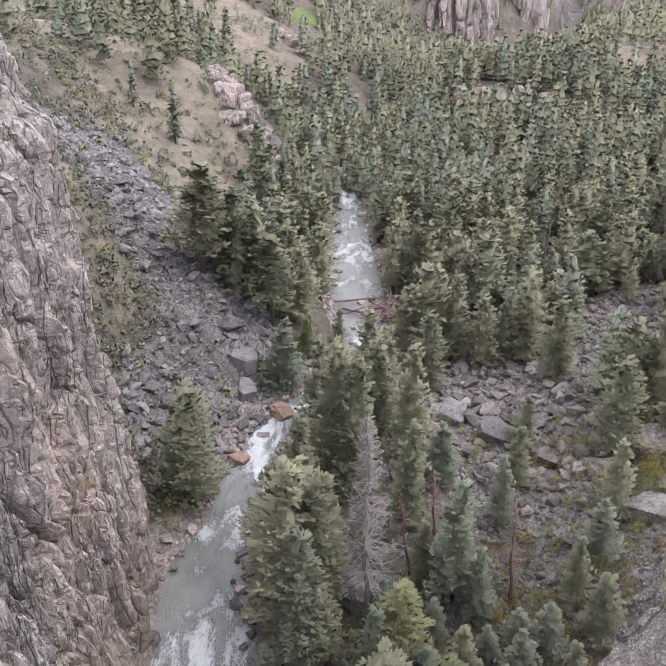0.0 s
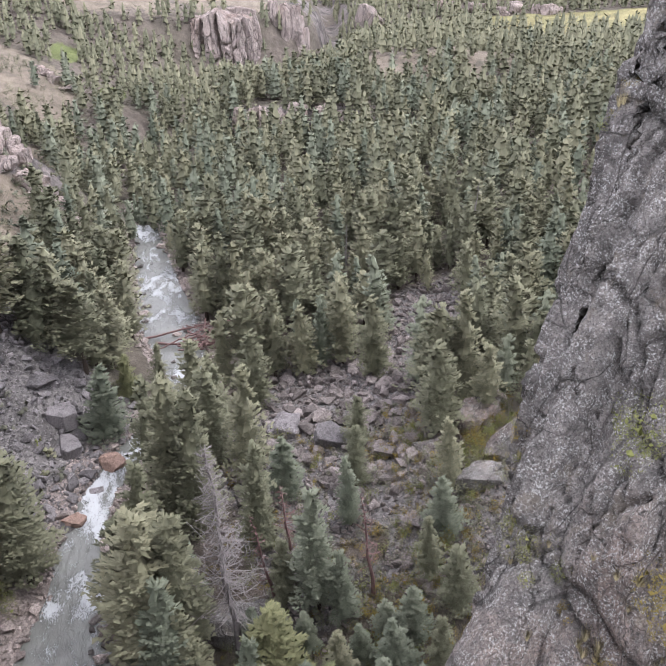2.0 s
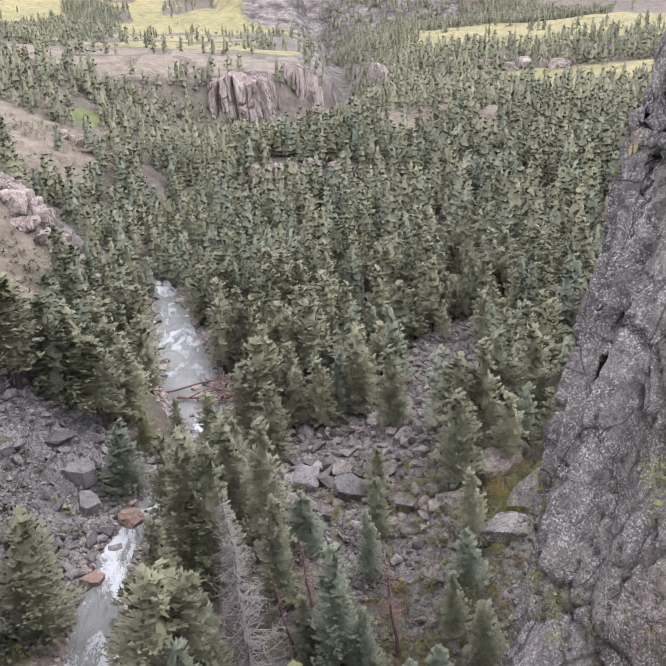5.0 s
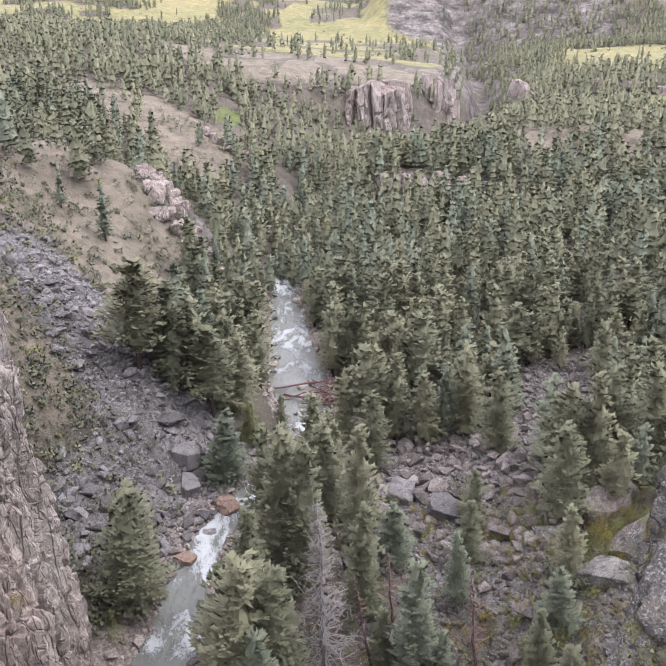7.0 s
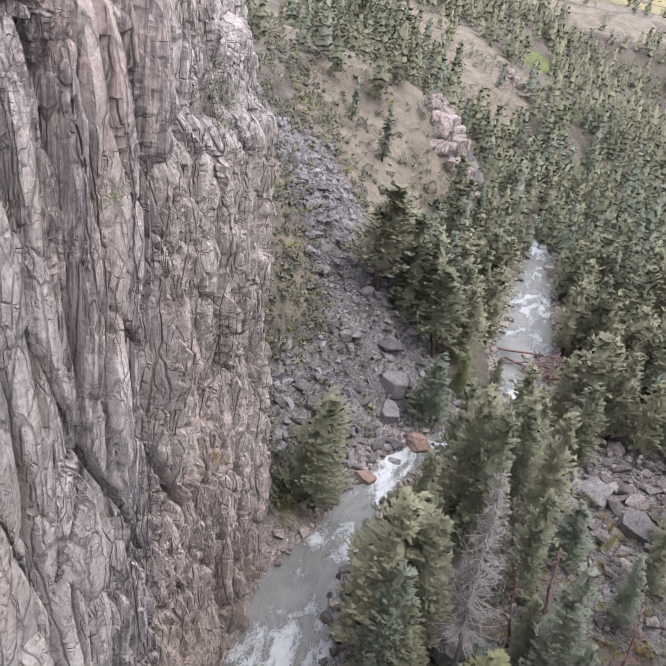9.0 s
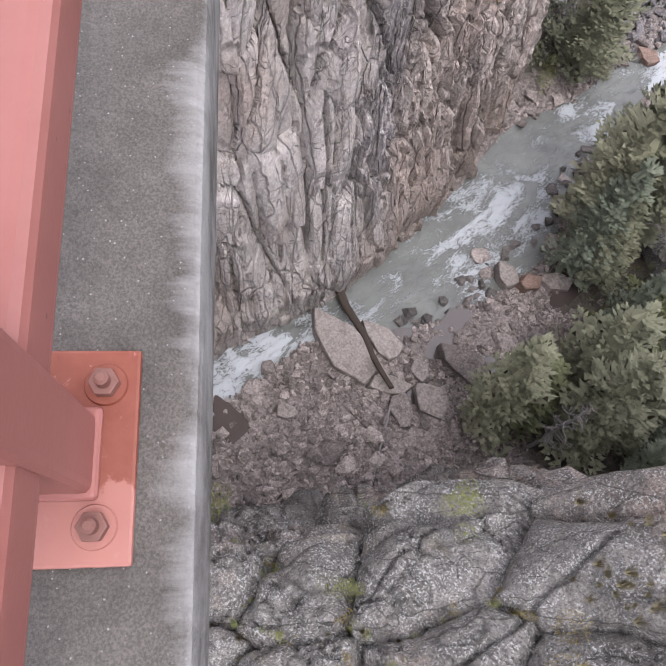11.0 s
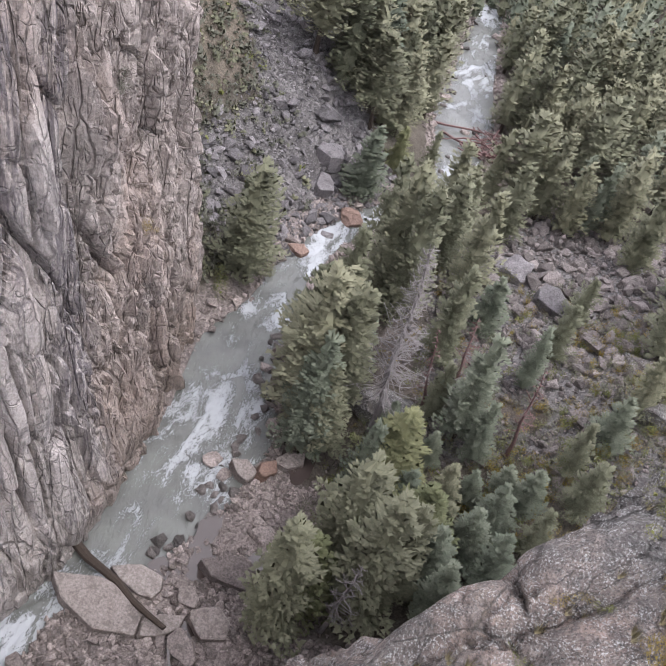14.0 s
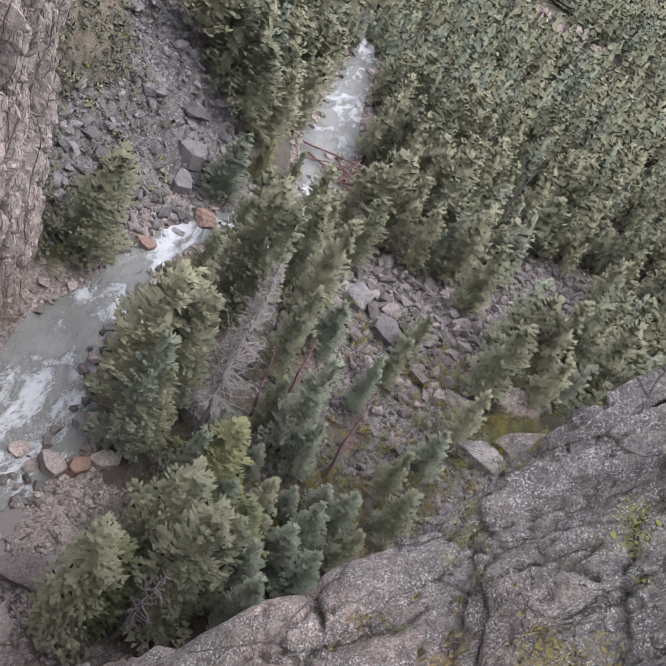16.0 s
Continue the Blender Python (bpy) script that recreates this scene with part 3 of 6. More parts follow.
    gravel = np.maximum(gravel, step(4, 1, u) * step(260, 215, y))
    gravel = np.maximum(gravel, (~left) * step(22, 14, u) * step(52, 44, y))
    gravel = np.maximum(gravel, (~left) * step(34, 28, u) * step(34, 28, y))
    # Share of the painted haze tint, rising with distance.
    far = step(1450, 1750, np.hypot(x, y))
    lush = step(34, 20, np.hypot((x + 225) * 0.35, y - 805)) + step(9, 5, np.hypot(x + 56, (y - 378) * 0.5)) + 0.9 * step(8, 4, np.hypot(x + 32, (y - 338) * 0.5))
    return dict(sand=sand, scree=scree, grass=grass, lush=np.minimum(lush, 1), rock=rock, gravel=gravel, far=far)


theta = np.radians(np.concatenate([np.linspace(-180, -62, 60)[:-1], np.linspace(-62, 62, 350), np.linspace(62, 180, 60)[1:]]))[:-1]
radius = np.concatenate([[0.5, 3], 6 * (4300 / 6) ** np.linspace(0, 1, 220)])
RR, TT = np.meshgrid(radius, theta, indexing="ij")
gx, gy = (RR * np.sin(TT)).ravel(), (RR * np.cos(TT)).ravel()
gz = ground_z(gx, gy)
ground = mesh_from("ground", np.stack([gx, gy, gz], 1), grid_faces(len(radius), len(theta), True), GROUND, True)
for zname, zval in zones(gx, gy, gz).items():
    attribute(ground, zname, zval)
tagged(ground, "canyon floor and slopes of sand, forest soil and dry grass", "ground", kind="structure")

# ---- the river ----
ry_ = np.concatenate([np.arange(-60, 110, 0.4), np.arange(110, 212, 0.7)])
across = np.linspace(-1.12, 1.12, 41)
YY, AA = np.meshgrid(ry_, across, indexing="ij")
WX = river_x(YY) + AA * river_w(YY)
rapid = np.interp(YY, [-20, 0, 10, 22, 28, 33, 45, 50, 57, 62, 69, 72, 76, 80, 84, 96, 104, 116, 122, 127, 131, 136, 142, 150, 158, 166, 176, 184, 192, 200, 210, 240],
                  [0.5, 0.5, 0.72, 0.72, 0.34, 0.2, 0.44, 0.53, 0.48, 0.3, 0.25, 0.66, 0.4, 0.2, 0.5, 0.62, 0.5, 0.55, 0.2, 0.6, 0.3, 0.05, 0.1, 0.45, 0.2, 0.55, 0.5, 0.2, 0.25, 0.5, 0.6, 0.5])
rapid = rapid - 0.2 * np.abs(AA) ** 3
WZ = river_z(YY) + rapid * 0.9 * (fbm(WX / 1.1, YY / 1.6, 4, 3) - 0.5) + 0.08
river = mesh_from("water", np.stack([WX, YY, WZ], -1).reshape(-1, 3), grid_faces(len(ry_), len(across)), WATER, True)
attribute(river, "foam", rapid)
tagged(river, "silty grey-green mountain river with white rapids", "river", kind="structure")


# ---- rock walls ----
def polyline(points, spacing):
    """Evenly spaced places along a line in plan, with the way along it."""
    p = np.array(points, float)
    d = np.concatenate([[0], np.cumsum(np.hypot(*np.diff(p, axis=0).T))])
    s = np.arange(0, d[-1], spacing)
    x, y = np.interp(s, d, p[:, 0]), np.interp(s, d, p[:, 1])
    k = np.ones(max(3, int(5 / spacing)) | 1)
    k /= k.sum()
    pad = len(k) // 2
    x, y = (np.convolve(np.pad(q, pad, mode="reflect", reflect_type="odd"), k, "valid") for q in (x, y))
    return s, x, y


def columns(s, z, wide, tall, seed):
    """Jointed rock: upright blocks, each set back or forward and rounded towards its joints."""
    edge, tag, slope = cells2(s / wide, z / tall, seed)
    return tag - 0.5 + 1.9 * slope, np.clip(edge / 0.08, 0, 1) ** 0.8


def rock_wall(foot, spacing, zs, back, strength=1.0, grain=1.0):
    """A jointed rock face that follows a foot line in plan. back(z, y) is how far it leans away."""
    s, fx, fy = polyline(foot, spacing)
    tx, ty = np.gradient(fx), np.gradient(fy)
    ln = np.hypot(tx, ty)
    nx, ny = ty / ln, -tx / ln
    Z, S = np.meshgrid(zs, s, indexing="ij")
    NX, NY, FX, FY = (np.broadcast_to(q, Z.shape) for q in (nx, ny, fx, fy))
    g = grain
    bend = S + 4.0 * g * (fbm(S / (13 * g), Z / (22 * g), 3, 1) - 0.5) + 0.10 * Z + 0.9 * g * (fbm(S / (3 * g), Z / (11 * g), 3, 4) - 0.5)
    zz = Z + 3.0 * g * (fbm(S / (6 * g), Z / (9 * g), 3, 2) - 0.5)
    disp = 4.5 * (fbm(bend / (14 * g), Z / (40 * g), 3, 2) - 0.5)
    busy = 0.12 + 0.88 * step(0.40, 0.60, fbm(S / (10 * g), Z / (17 * g), 3, 3))
    for wide, tall, move, dome, seed, calm in ((9.5, 60, 2.6, 1.2, 0, 1), (4.4, 24, 1.7, 1.1, 1, 1), (2.0, 7.5, 0.95, 0.7, 2, 0.35 + 0.65 * busy), (0.95, 3.0, 0.42, 0.3, 3, busy)):
        tag, round_ = columns(bend / g, zz / g, wide, tall, seed)
        disp += g * calm * (move * tag + dome * (round_ - 0.85))
    ridge = lambda x, z, k: 1 - np.abs(2 * fbm(x, z, 2, k) - 1)
    disp += g * (1.5 * ridge(bend / (5.5 * g), Z / (40 * g), 1) + 0.35 * busy * ridge(bend / (1.5 * g), Z / (22 * g), 3) - 1.0)
    rift = np.abs(((bend + 9 * fbm(S / (25 * g), Z / (60 * g), 2, 5)) / (6.5 * g)) % 1 - 0.5) * 6.5
    disp -= 2.4 * g * step(0.6, 0.12, rift) * step(0.45, 0.56, fbm(bend / (9 * g), Z / (16 * g), 2, 0))
    shelf = np.abs(((zz + 0.25 * S + 5 * fbm(S / (9 * g), Z / (30 * g), 2, 2)) / (8.0 * g)) % 1 - 0.5) * 8.0
    disp -= 0.4 * g * busy * step(0.36, 0.1, shelf)
    disp += 0.3 * g * (0.4 + 0.6 * busy) * (fbm(S / (1.3 * g), Z / (2.2 * g), 4, 5) - 0.5)
    disp *= strength * (0.35 + 0.65 * np.maximum(step(3, 24, Z), step(36, 50, FY)))
    lean = back(Z, FY)
    return np.stack([FX + NX * (disp - lean), FY + NY * (disp - lean), Z], -1), nx, ny


def cap_top(verts, nx, ny, steps):
    """Roll the top edge of a wall back on to the ground behind it."""
    top, rows = verts[-1], [verts]
    for d, dz in steps:
        rim = top.copy()
        rim[:, 0] -= nx * d
        rim[:, 1] -= ny * d
        rim[:, 2] += dz + 0.9 * (fbm(rim[:, 0] / 2.5, rim[:, 1] / 2.5, 3, 1) - 0.5)
        rows.append(rim[None])
    return np.concatenate(rows, 0)


def left_cliff():
    """The near wall: smooth pale pillars, bundles of thin flutes, and a lower brown buttress beyond a deep groove."""
    zs = np.concatenate([np.linspace(-2, 12, 48), np.linspace(12.3, 76, 236)])
    s, fx, fy = polyline([(-30, -14), (-27, 0), (-26.2, 14.5), (-24.6, 24), (-23.2, 33), (-25.0, 52), (-28.2, 62), (-33.5, 69), (-50, 76), (-72, 82)], 0.2)
    tx, ty = np.gradient(fx), np.gradient(fy)
    ln = np.hypot(tx, ty)
    nx, ny = ty / ln, -tx / ln
    Z, S = np.meshgrid(zs, s, indexing="ij")
    Y = np.broadcast_to(fy, Z.shape)
    beyond = step(36.5, 39.5, Y + 0.05 * (60 - Z))
    rough = np.clip(beyond + 0.9 * step(0.55, 0.63, fbm(S / 7, Z / 26, 3, 3)) * step(24, 30, Y), 0, 1)
    rough = rough * (0.25 + 0.75 * np.maximum(step(8, 20, Z), step(40, 48, Y)))
    bend = S + 1.5 * (fbm(S / 9, Z / 26, 3, 1) - 0.5) + 0.05 * Z + 0.16 * (fbm(S / 1.6, Z / 7, 3, 4) - 0.5)
    zz = Z + 2.4 * (fbm(S / 4, Z / 14, 3, 2) - 0.5)
    # pillars, rounded towards their joints
    e1, t1, p1 = cells2(bend / 5.2, zz / 34, 0)
    e2, t2, p2 = cells2(bend / 2.4 + 4, zz / 10, 1)
    e3, t3, p3 = cells2(bend / 1.1 + 9, zz / 3.6, 2)
    e4, t4, p4 = cells2(bend / 0.52, zz / 9, 3)
    e5, t5, p5 = cells2(bend / 0.62 + 3, zz / 1.5, 4)
    crack = lambda e, w: 1 - np.clip(e / w, 0, 1) ** 0.8
    disp = 1.6 * (t1 - 0.5) + 1.9 * p1 + 0.7 * np.clip(e1 / 0.5, 0, 1) ** 0.6 - 0.7 - 1.2 * crack(e1, 0.04)
    disp += 1.3 * (t2 - 0.5) + 1.7 * p2 + 0.35 * np.clip(e2 / 0.5, 0, 1) ** 0.6 - 0.3 - 0.7 * crack(e2, 0.08) * (0.35 + 0.65 * rough)
    disp += (0.18 + 0.82 * rough) * (0.75 * (t3 - 0.5) + 0.9 * p3 - 0.4 * crack(e3, 0.14))
    disp += rough * (0.32 * (t5 - 0.5) + 0.4 * p5)
    # bundles of thin flutes
    flute = np.maximum(step(1.5, 0.8, np.abs(Y - 28.6)) * step(34, 46, Z), np.maximum(step(1.6, 0.7, np.abs(Y - 34.0)), step(0.56, 0.62, fbm(S / 5 + 3, Z / 34, 2, 5)) * step(28, 31, Y)))
    disp += flute * (0.62 * (t4 - 0.5) - 0.42 * crack(e4, 0.22))
    # open rifts
    rift = np.abs(((bend + 5 * fbm(S / 20, Z / 60, 2, 5)) / 4.7) % 1 - 0.5) * 4.7
    disp -= 1.0 * step(0.32, 0.10, rift) * step(0.50, 0.58, fbm(bend / 7, Z / 14, 2, 0))
    disp += 2.0 * (fbm(bend / 13, Z / 36, 2, 2) - 0.5) + 0.35 * rough * (fbm(S / 0.9, Z / 1.6, 4, 5) - 0.5) + 0.12 * (fbm(S / 0.7, Z / 1.2, 3, 0) - 0.5)
    # the groove and the buttress beyond it
    disp -= 2.6 * step(1.5, 0.3, np.abs(Y + 0.05 * (60 - Z) - 37.2)) * step(20, 36, Z)
    shelf = beyond * (1 - step(66, 74, Y))
    far = np.interp(Z, [-2, 0, 20, 37, 47, 54, 59.5, 60.6, 62.5, 76], [-1.4, -1.2, 0.3, 1.3, 2.0, 3.2, 3.8, 4.4, 6.4, 8.0])
    plain = np.interp(Z, [-2, 0, 20, 37, 47, 59, 66, 71, 73, 76], [-1.4, -1.2, 0.3, 1.0, 1.6, 2.6, 3.2, 4.0, 5.5, 9.0])
    toe = np.interp(Z, [-2, 0, 7, 14, 24], [0.6, 0.3, -0.8, 0.3, 0.0]) * step(60, 38, Y)
    lean = far * shelf + plain * (1 - shelf) + toe
    disp *= 0.35 + 0.65 * np.maximum(step(3, 20, Z), step(38, 50, Y))
    verts = np.stack([fx + nx * (disp - lean), fy + ny * (disp - lean), Z], -1)
    verts[..., 2] += 3.5 * (fbm(S / 6, 0 * Z + 3, 3, 4) - 0.5) * step(58, 76, Z)
    verts = cap_top(verts, nx, ny, ((1.2, 0.7), (3.5, 1.3), (8, 1.5), (18, 1.0), (40, -2.0)))
    ob = mesh_from("cliff", verts.reshape(-1, 3), grid_faces(verts.shape[0], verts.shape[1]), CLIFF, False)
    brown = np.concatenate([beyond * step(62, 58, Z), np.zeros((verts.shape[0] - Z.shape[0], Z.shape[1]))])
    attribute(ob, "brown", brown)
    attribute(ob, "stain", np.concatenate([flute * (1 - 0.7 * beyond) * step(8, 26, Z), np.zeros((verts.shape[0] - Z.shape[0], Z.shape[1]))]))
    return tagged(ob, "tall fluted grey and pinkish rock cliff above the river", "cliff", kind="structure"), verts


def pink_cliff(foot, low, high, spacing, grain, lean, label):
    """A far cliff of upright pillars with a ragged top."""
    zs = np.linspace(low, high, 72)
    verts, nx, ny = rock_wall(foot, spacing, zs, lambda z, y: lean * (z - low), 1.2, grain)
    tall = high - low
    dip = 0.4 * tall * (fbm(verts[..., 0] / (5.5 * grain), verts[..., 1] * 0, 3, 2) - 0.35)
    verts[..., 2] -= dip * (verts[..., 2] - low) / tall
    verts = cap_top(verts, nx, ny, ((2 * grain, 0.8), (6 * grain, 1.5), (16 * grain, 0.5), (30 * grain, -12)))
    ob = mesh_from("far_cliff", verts.reshape(-1, 3), grid_faces(verts.shape[0], verts.shape[1]), PINKROCK, False)
    return tagged(ob, label, "cliff", kind="structure")


def right_buttress():
    """Rounded granite backs that run up from below the bridge to its end."""
    l = np.concatenate([np.arange(-30, -8, 0.6), np.arange(-8, 30, 0.2), np.arange(30, 54, 0.1), np.arange(54, 62, 0.2), np.arange(62, 92, 0.6)])
    zs = np.interp(l, [-30, 0, 10.7, 18.9, 24.4, 28.7, 33, 38, 41, 45, 48, 52, 60, 92], [18, 31, 35.2, 38, 41, 42.6, 46, 56, 61.5, 68.5, 79, 92, 104, 108])
    zs = sum(np.interp(l + d, l, zs) for d in np.linspace(-2, 2, 21)) / 21
    w = np.concatenate([np.linspace(-60, -9, 40), np.linspace(-8.8, 30, 190), np.linspace(30.4, 62, 30)])
    Lg, Wg = np.meshgrid(l, w, indexing="ij")
    ZS = zs[:, None]
    ax, ay, nx_, ny_ = 0.68, 0.733, 0.733, -0.68
    v = np.where(Wg < 0, np.interp(Lg, [20, 36], [0.20, 0.02]) * Wg, Wg * 0.86)
    rise = np.interp(Lg, [0, 25, 40, 60], [0.34, 0.42, 0.85, 0.3])
    brow = 1.3 * np.exp(-((Wg / 2.5) ** 2))
    z = ZS + np.where(Wg < 0, 0.95 * Wg, rise * Wg) - brow
    z = np.minimum(z, np.interp(Lg, [0, 30, 42, 50, 60], [68, 70, 84, 104, 116]) + 0.02 * Wg)
    shift = np.interp(Lg, [-30, 0, 12, 22, 32, 40, 47, 52, 60, 92], [1.0, -0.5, -1.5, -3.0, -3.2, -3.4, -2.6, 6.5, 12, 40])
    X, Y = -6.0 + ax * Lg + nx_ * (v + shift), 0.4 + ay * Lg + ny_ * (v + shift)
    P = np.stack([X, Y, z], -1)
    gl, gw = np.gradient(P, axis=0), np.gradient(P, axis=1)
    nrm = np.cross(gl, gw)
    nrm /= np.linalg.norm(nrm, axis=-1, keepdims=True) + 1e-9
    nrm *= np.sign(nrm[..., 2:] + 1e-6)
    run = np.concatenate([[0], np.cumsum(np.hypot(np.diff(l), np.diff(zs)))])[:, None] + 0 * Wg
    high = Wg * np.where(Wg < 0, 1.0, np.hypot(0.86, rise))
    bend = high + 4.0 * (fbm(run / 17, high / 17, 3, 2) - 0.5) + 0.16 * run + 0.8 * (fbm(run / 2.2, high / 2.2, 3, 1) - 0.5)
    along = run + 3.5 * (fbm(run / 9, high / 9, 3, 3) - 0.5) + 0.9 * (fbm(run / 2.2, high / 2.2, 3, 4) - 0.5)
    e1, t1, p1 = cells2((along + 0.5 * bend) / 9.5, (bend - 0.3 * along) / 6.0, 1)
    e2, t2, p2 = cells2((along - 0.5 * bend) / 4.6 + 5, (bend + 0.2 * along) / 2.9, 3)
    e3, t3, p3 = cells2((along + 0.3 * bend) / 1.7 + 9, (bend - 0.6 * along) / 1.0, 4)
    top = step(27, 37, Lg)
    flat_a, flat_b = run + 1.5 * (fbm(run / 9, high / 9, 2, 3) - 0.5), high + 1.6 * (fbm(run / 24, high / 12, 2, 2) - 0.5) - 0.1 * run
    e4, t4, p4 = cells2(flat_a / 17 + 3, flat_b / 3.4, 2)
    e5, t5, p5 = cells2(flat_a / 6.5 + 7, flat_b / 1.5, 5)
    e6, t6, p6 = cells2(flat_a / 2.6 + 1, flat_b / 0.9, 0)
    chip = top * step(0.47, 0.55, fbm(run / 8, high / 5, 2, 1))
    some = np.maximum(step(0.53, 0.60, fbm(run / 12, high / 8, 3, 5)), 0.5 * top)
    broken = np.maximum(step(0.60, 0.67, fbm(run / 6, high / 5, 2, 0)), 0.9 * step(-3, -7, Wg) * step(0.42, 0.5, fbm(run / 4, high / 4, 2, 1)))
    crack = lambda e, w: 1 - np.clip(e / w, 0, 1) ** 0.7
    disp = (1 - top) * (1.5 * (t1 - 0.5) + 2.2 * p1 + 1.9 * np.clip(e1 / 0.8, 0, 1) ** 0.5 - 1.0 * crack(e1, 0.03)) - 1.2
    disp += top * (1.9 * (t4 - 0.5) + 1.8 * p4 - 1.0 * crack(e4, 0.05) + 0.8 * (t5 - 0.5) + 1.0 * p5 - 0.35 * crack(e5, 0.10) + 1.0)
    disp += chip * (0.35 * (t6 - 0.5) + 0.4 * p6 - 0.2 * crack(e6, 0.15))
    disp += some * (1 - 0.85 * top) * (0.7 * (t2 - 0.5) + 1.2 * p2 + 0.5 * np.sqrt(np.clip(e2, 0, 1)) - 0.5 * crack(e2, 0.05))
    disp += broken * (1 - 0.6 * top) * (0.5 * (t3 - 0.5) + 0.8 * p3 + 0.3 * np.sqrt(np.clip(e3, 0, 1)) - 0.3 * crack(e3, 0.14))
    seam = np.abs(((bend + 0.45 * along + 6 * fbm(run / 20, high / 20, 2, 1)) / 7.5) % 1 - 0.5) * 7.5
    disp -= 0.6 * step(0.22, 0.06, seam) * step(0.45, 0.52, fbm(run / 15 + 7, high / 15, 2, 3))
    disp += (0.9 - 0.5 * top) * (fbm(run / 9, high / 7, 2, 4) - 0.5) + 0.14 * (fbm(run / 1.4, high / 1.4, 3, 5) - 0.5)
    X, Y, Zv = (P + nrm * disp[..., None]).transpose(2, 0, 1)
    ob = mesh_from("rock_buttress", np.stack([X, Y, Zv], -1).reshape(-1, 3), grid_faces(*X.shape)[:, ::-1], GRANITE, True)
    return tagged(ob, "rounded grey lichen-spotted granite slabs below the bridge", "rock face", kind="structure"), X, Y, Zv, e1


cliff, CLIFF_V = left_cliff()
pink_cliff([(-4, 446), (0, 434), (6, 427), (16, 425), (27, 421), (35, 425), (42, 431), (48, 446), (50, 470)], 12, 52, 0.5, 1.5, 0.16, "far pink rock cliff of upright pillars among the conifers")
buttress, BX, BY, BZ, BEDGE = right_buttress()

# ---- bridge edge: concrete kerb with a red steel rail ----
ALONG, OUT, UP = Vector((-0.7639, 0.6380, 0.0974)), Vector((0.6378, 0.7693, -0.0367)), Vector((0.0983, -0.0341, 0.9946))
BRIDGE = Matrix(((ALONG.x, OUT.x, UP.x, 0), (ALONG.y, OUT.y, UP.y, 0), (ALONG.z, OUT.z, UP.z, 75), (0, 0, 0, 1)))
KERB = -1.012


def box(bm, a, b, bevel=0.0, seg=2):
    m = bmesh.ops.create_cube(bm, size=1.0)
    vs = m["verts"]
    for q in vs:
        q.co = Vector([(a[i] + b[i]) / 2 + q.co[i] * (b[i] - a[i]) for i in range(3)])
    if bevel:
        es = list({e for q in vs for e in q.link_edges})
        bmesh.ops.bevel(bm, geom=es, offset=bevel, segments=seg, profile=0.6, affect="EDGES")
    return bm


def rod(bm, a, b, r, sides=12, r2=None):
    a, b = Vector(a), Vector(b)
    m = Matrix.Translation((a + b) / 2) @ (b - a).to_track_quat("Z", "Y").to_matrix().to_4x4()
    bmesh.ops.create_cone(bm, cap_ends=True, segments=sides, radius1=r, radius2=r if r2 is None else r2, depth=(b - a).length, matrix=m)
    return bm


def kerb():
    n = 240
    xs = np.linspace(-14, 46, n)
    prof = [(-0.55, KERB), (-0.30, KERB + 0.001), (-0.14, KERB), (-0.075, KERB), (-0.058, KERB - 0.003), (-0.047, KERB - 0.012), (-0.042, KERB - 0.05), (-0.04, KERB - 0.38), (-0.30, KERB - 0.42), (-0.55, KERB - 0.42)]
    V = np.array([[(x, o + (0.003 * (vnoise(np.array(x * 3), np.array(o * 9), 2) - 0.5) if -0.1 < o < -0.04 else 0), u) for o, u in prof] for x in xs], float)
    ob = mesh_from("kerb", V.reshape(-1, 3), grid_faces(n, len(prof), True)[:, ::-1], CONCRETE, False)
    attribute(ob, "edge", np.tile(np.array([0, 0.02, 0.40, 0.72, 0.82, 0.95, 0.95, 0.7, 0, 0], float), n))
    ob.matrix_world = BRIDGE
    return tagged(ob, "weathered concrete bridge kerb with white lime stains along its lip", "kerb", kind="structure")


def deck():
    bm = bmesh.new()
    box(bm, (-14, -9.5, KERB - 0.95), (46, -0.56, KERB - 0.22), 0.02)
    ob = part("bridge_deck", bm, CONCRETE)
    ob.matrix_world = BRIDGE
    return tagged(ob, "grey concrete bridge deck behind the kerb", "bridge deck", kind="structure")


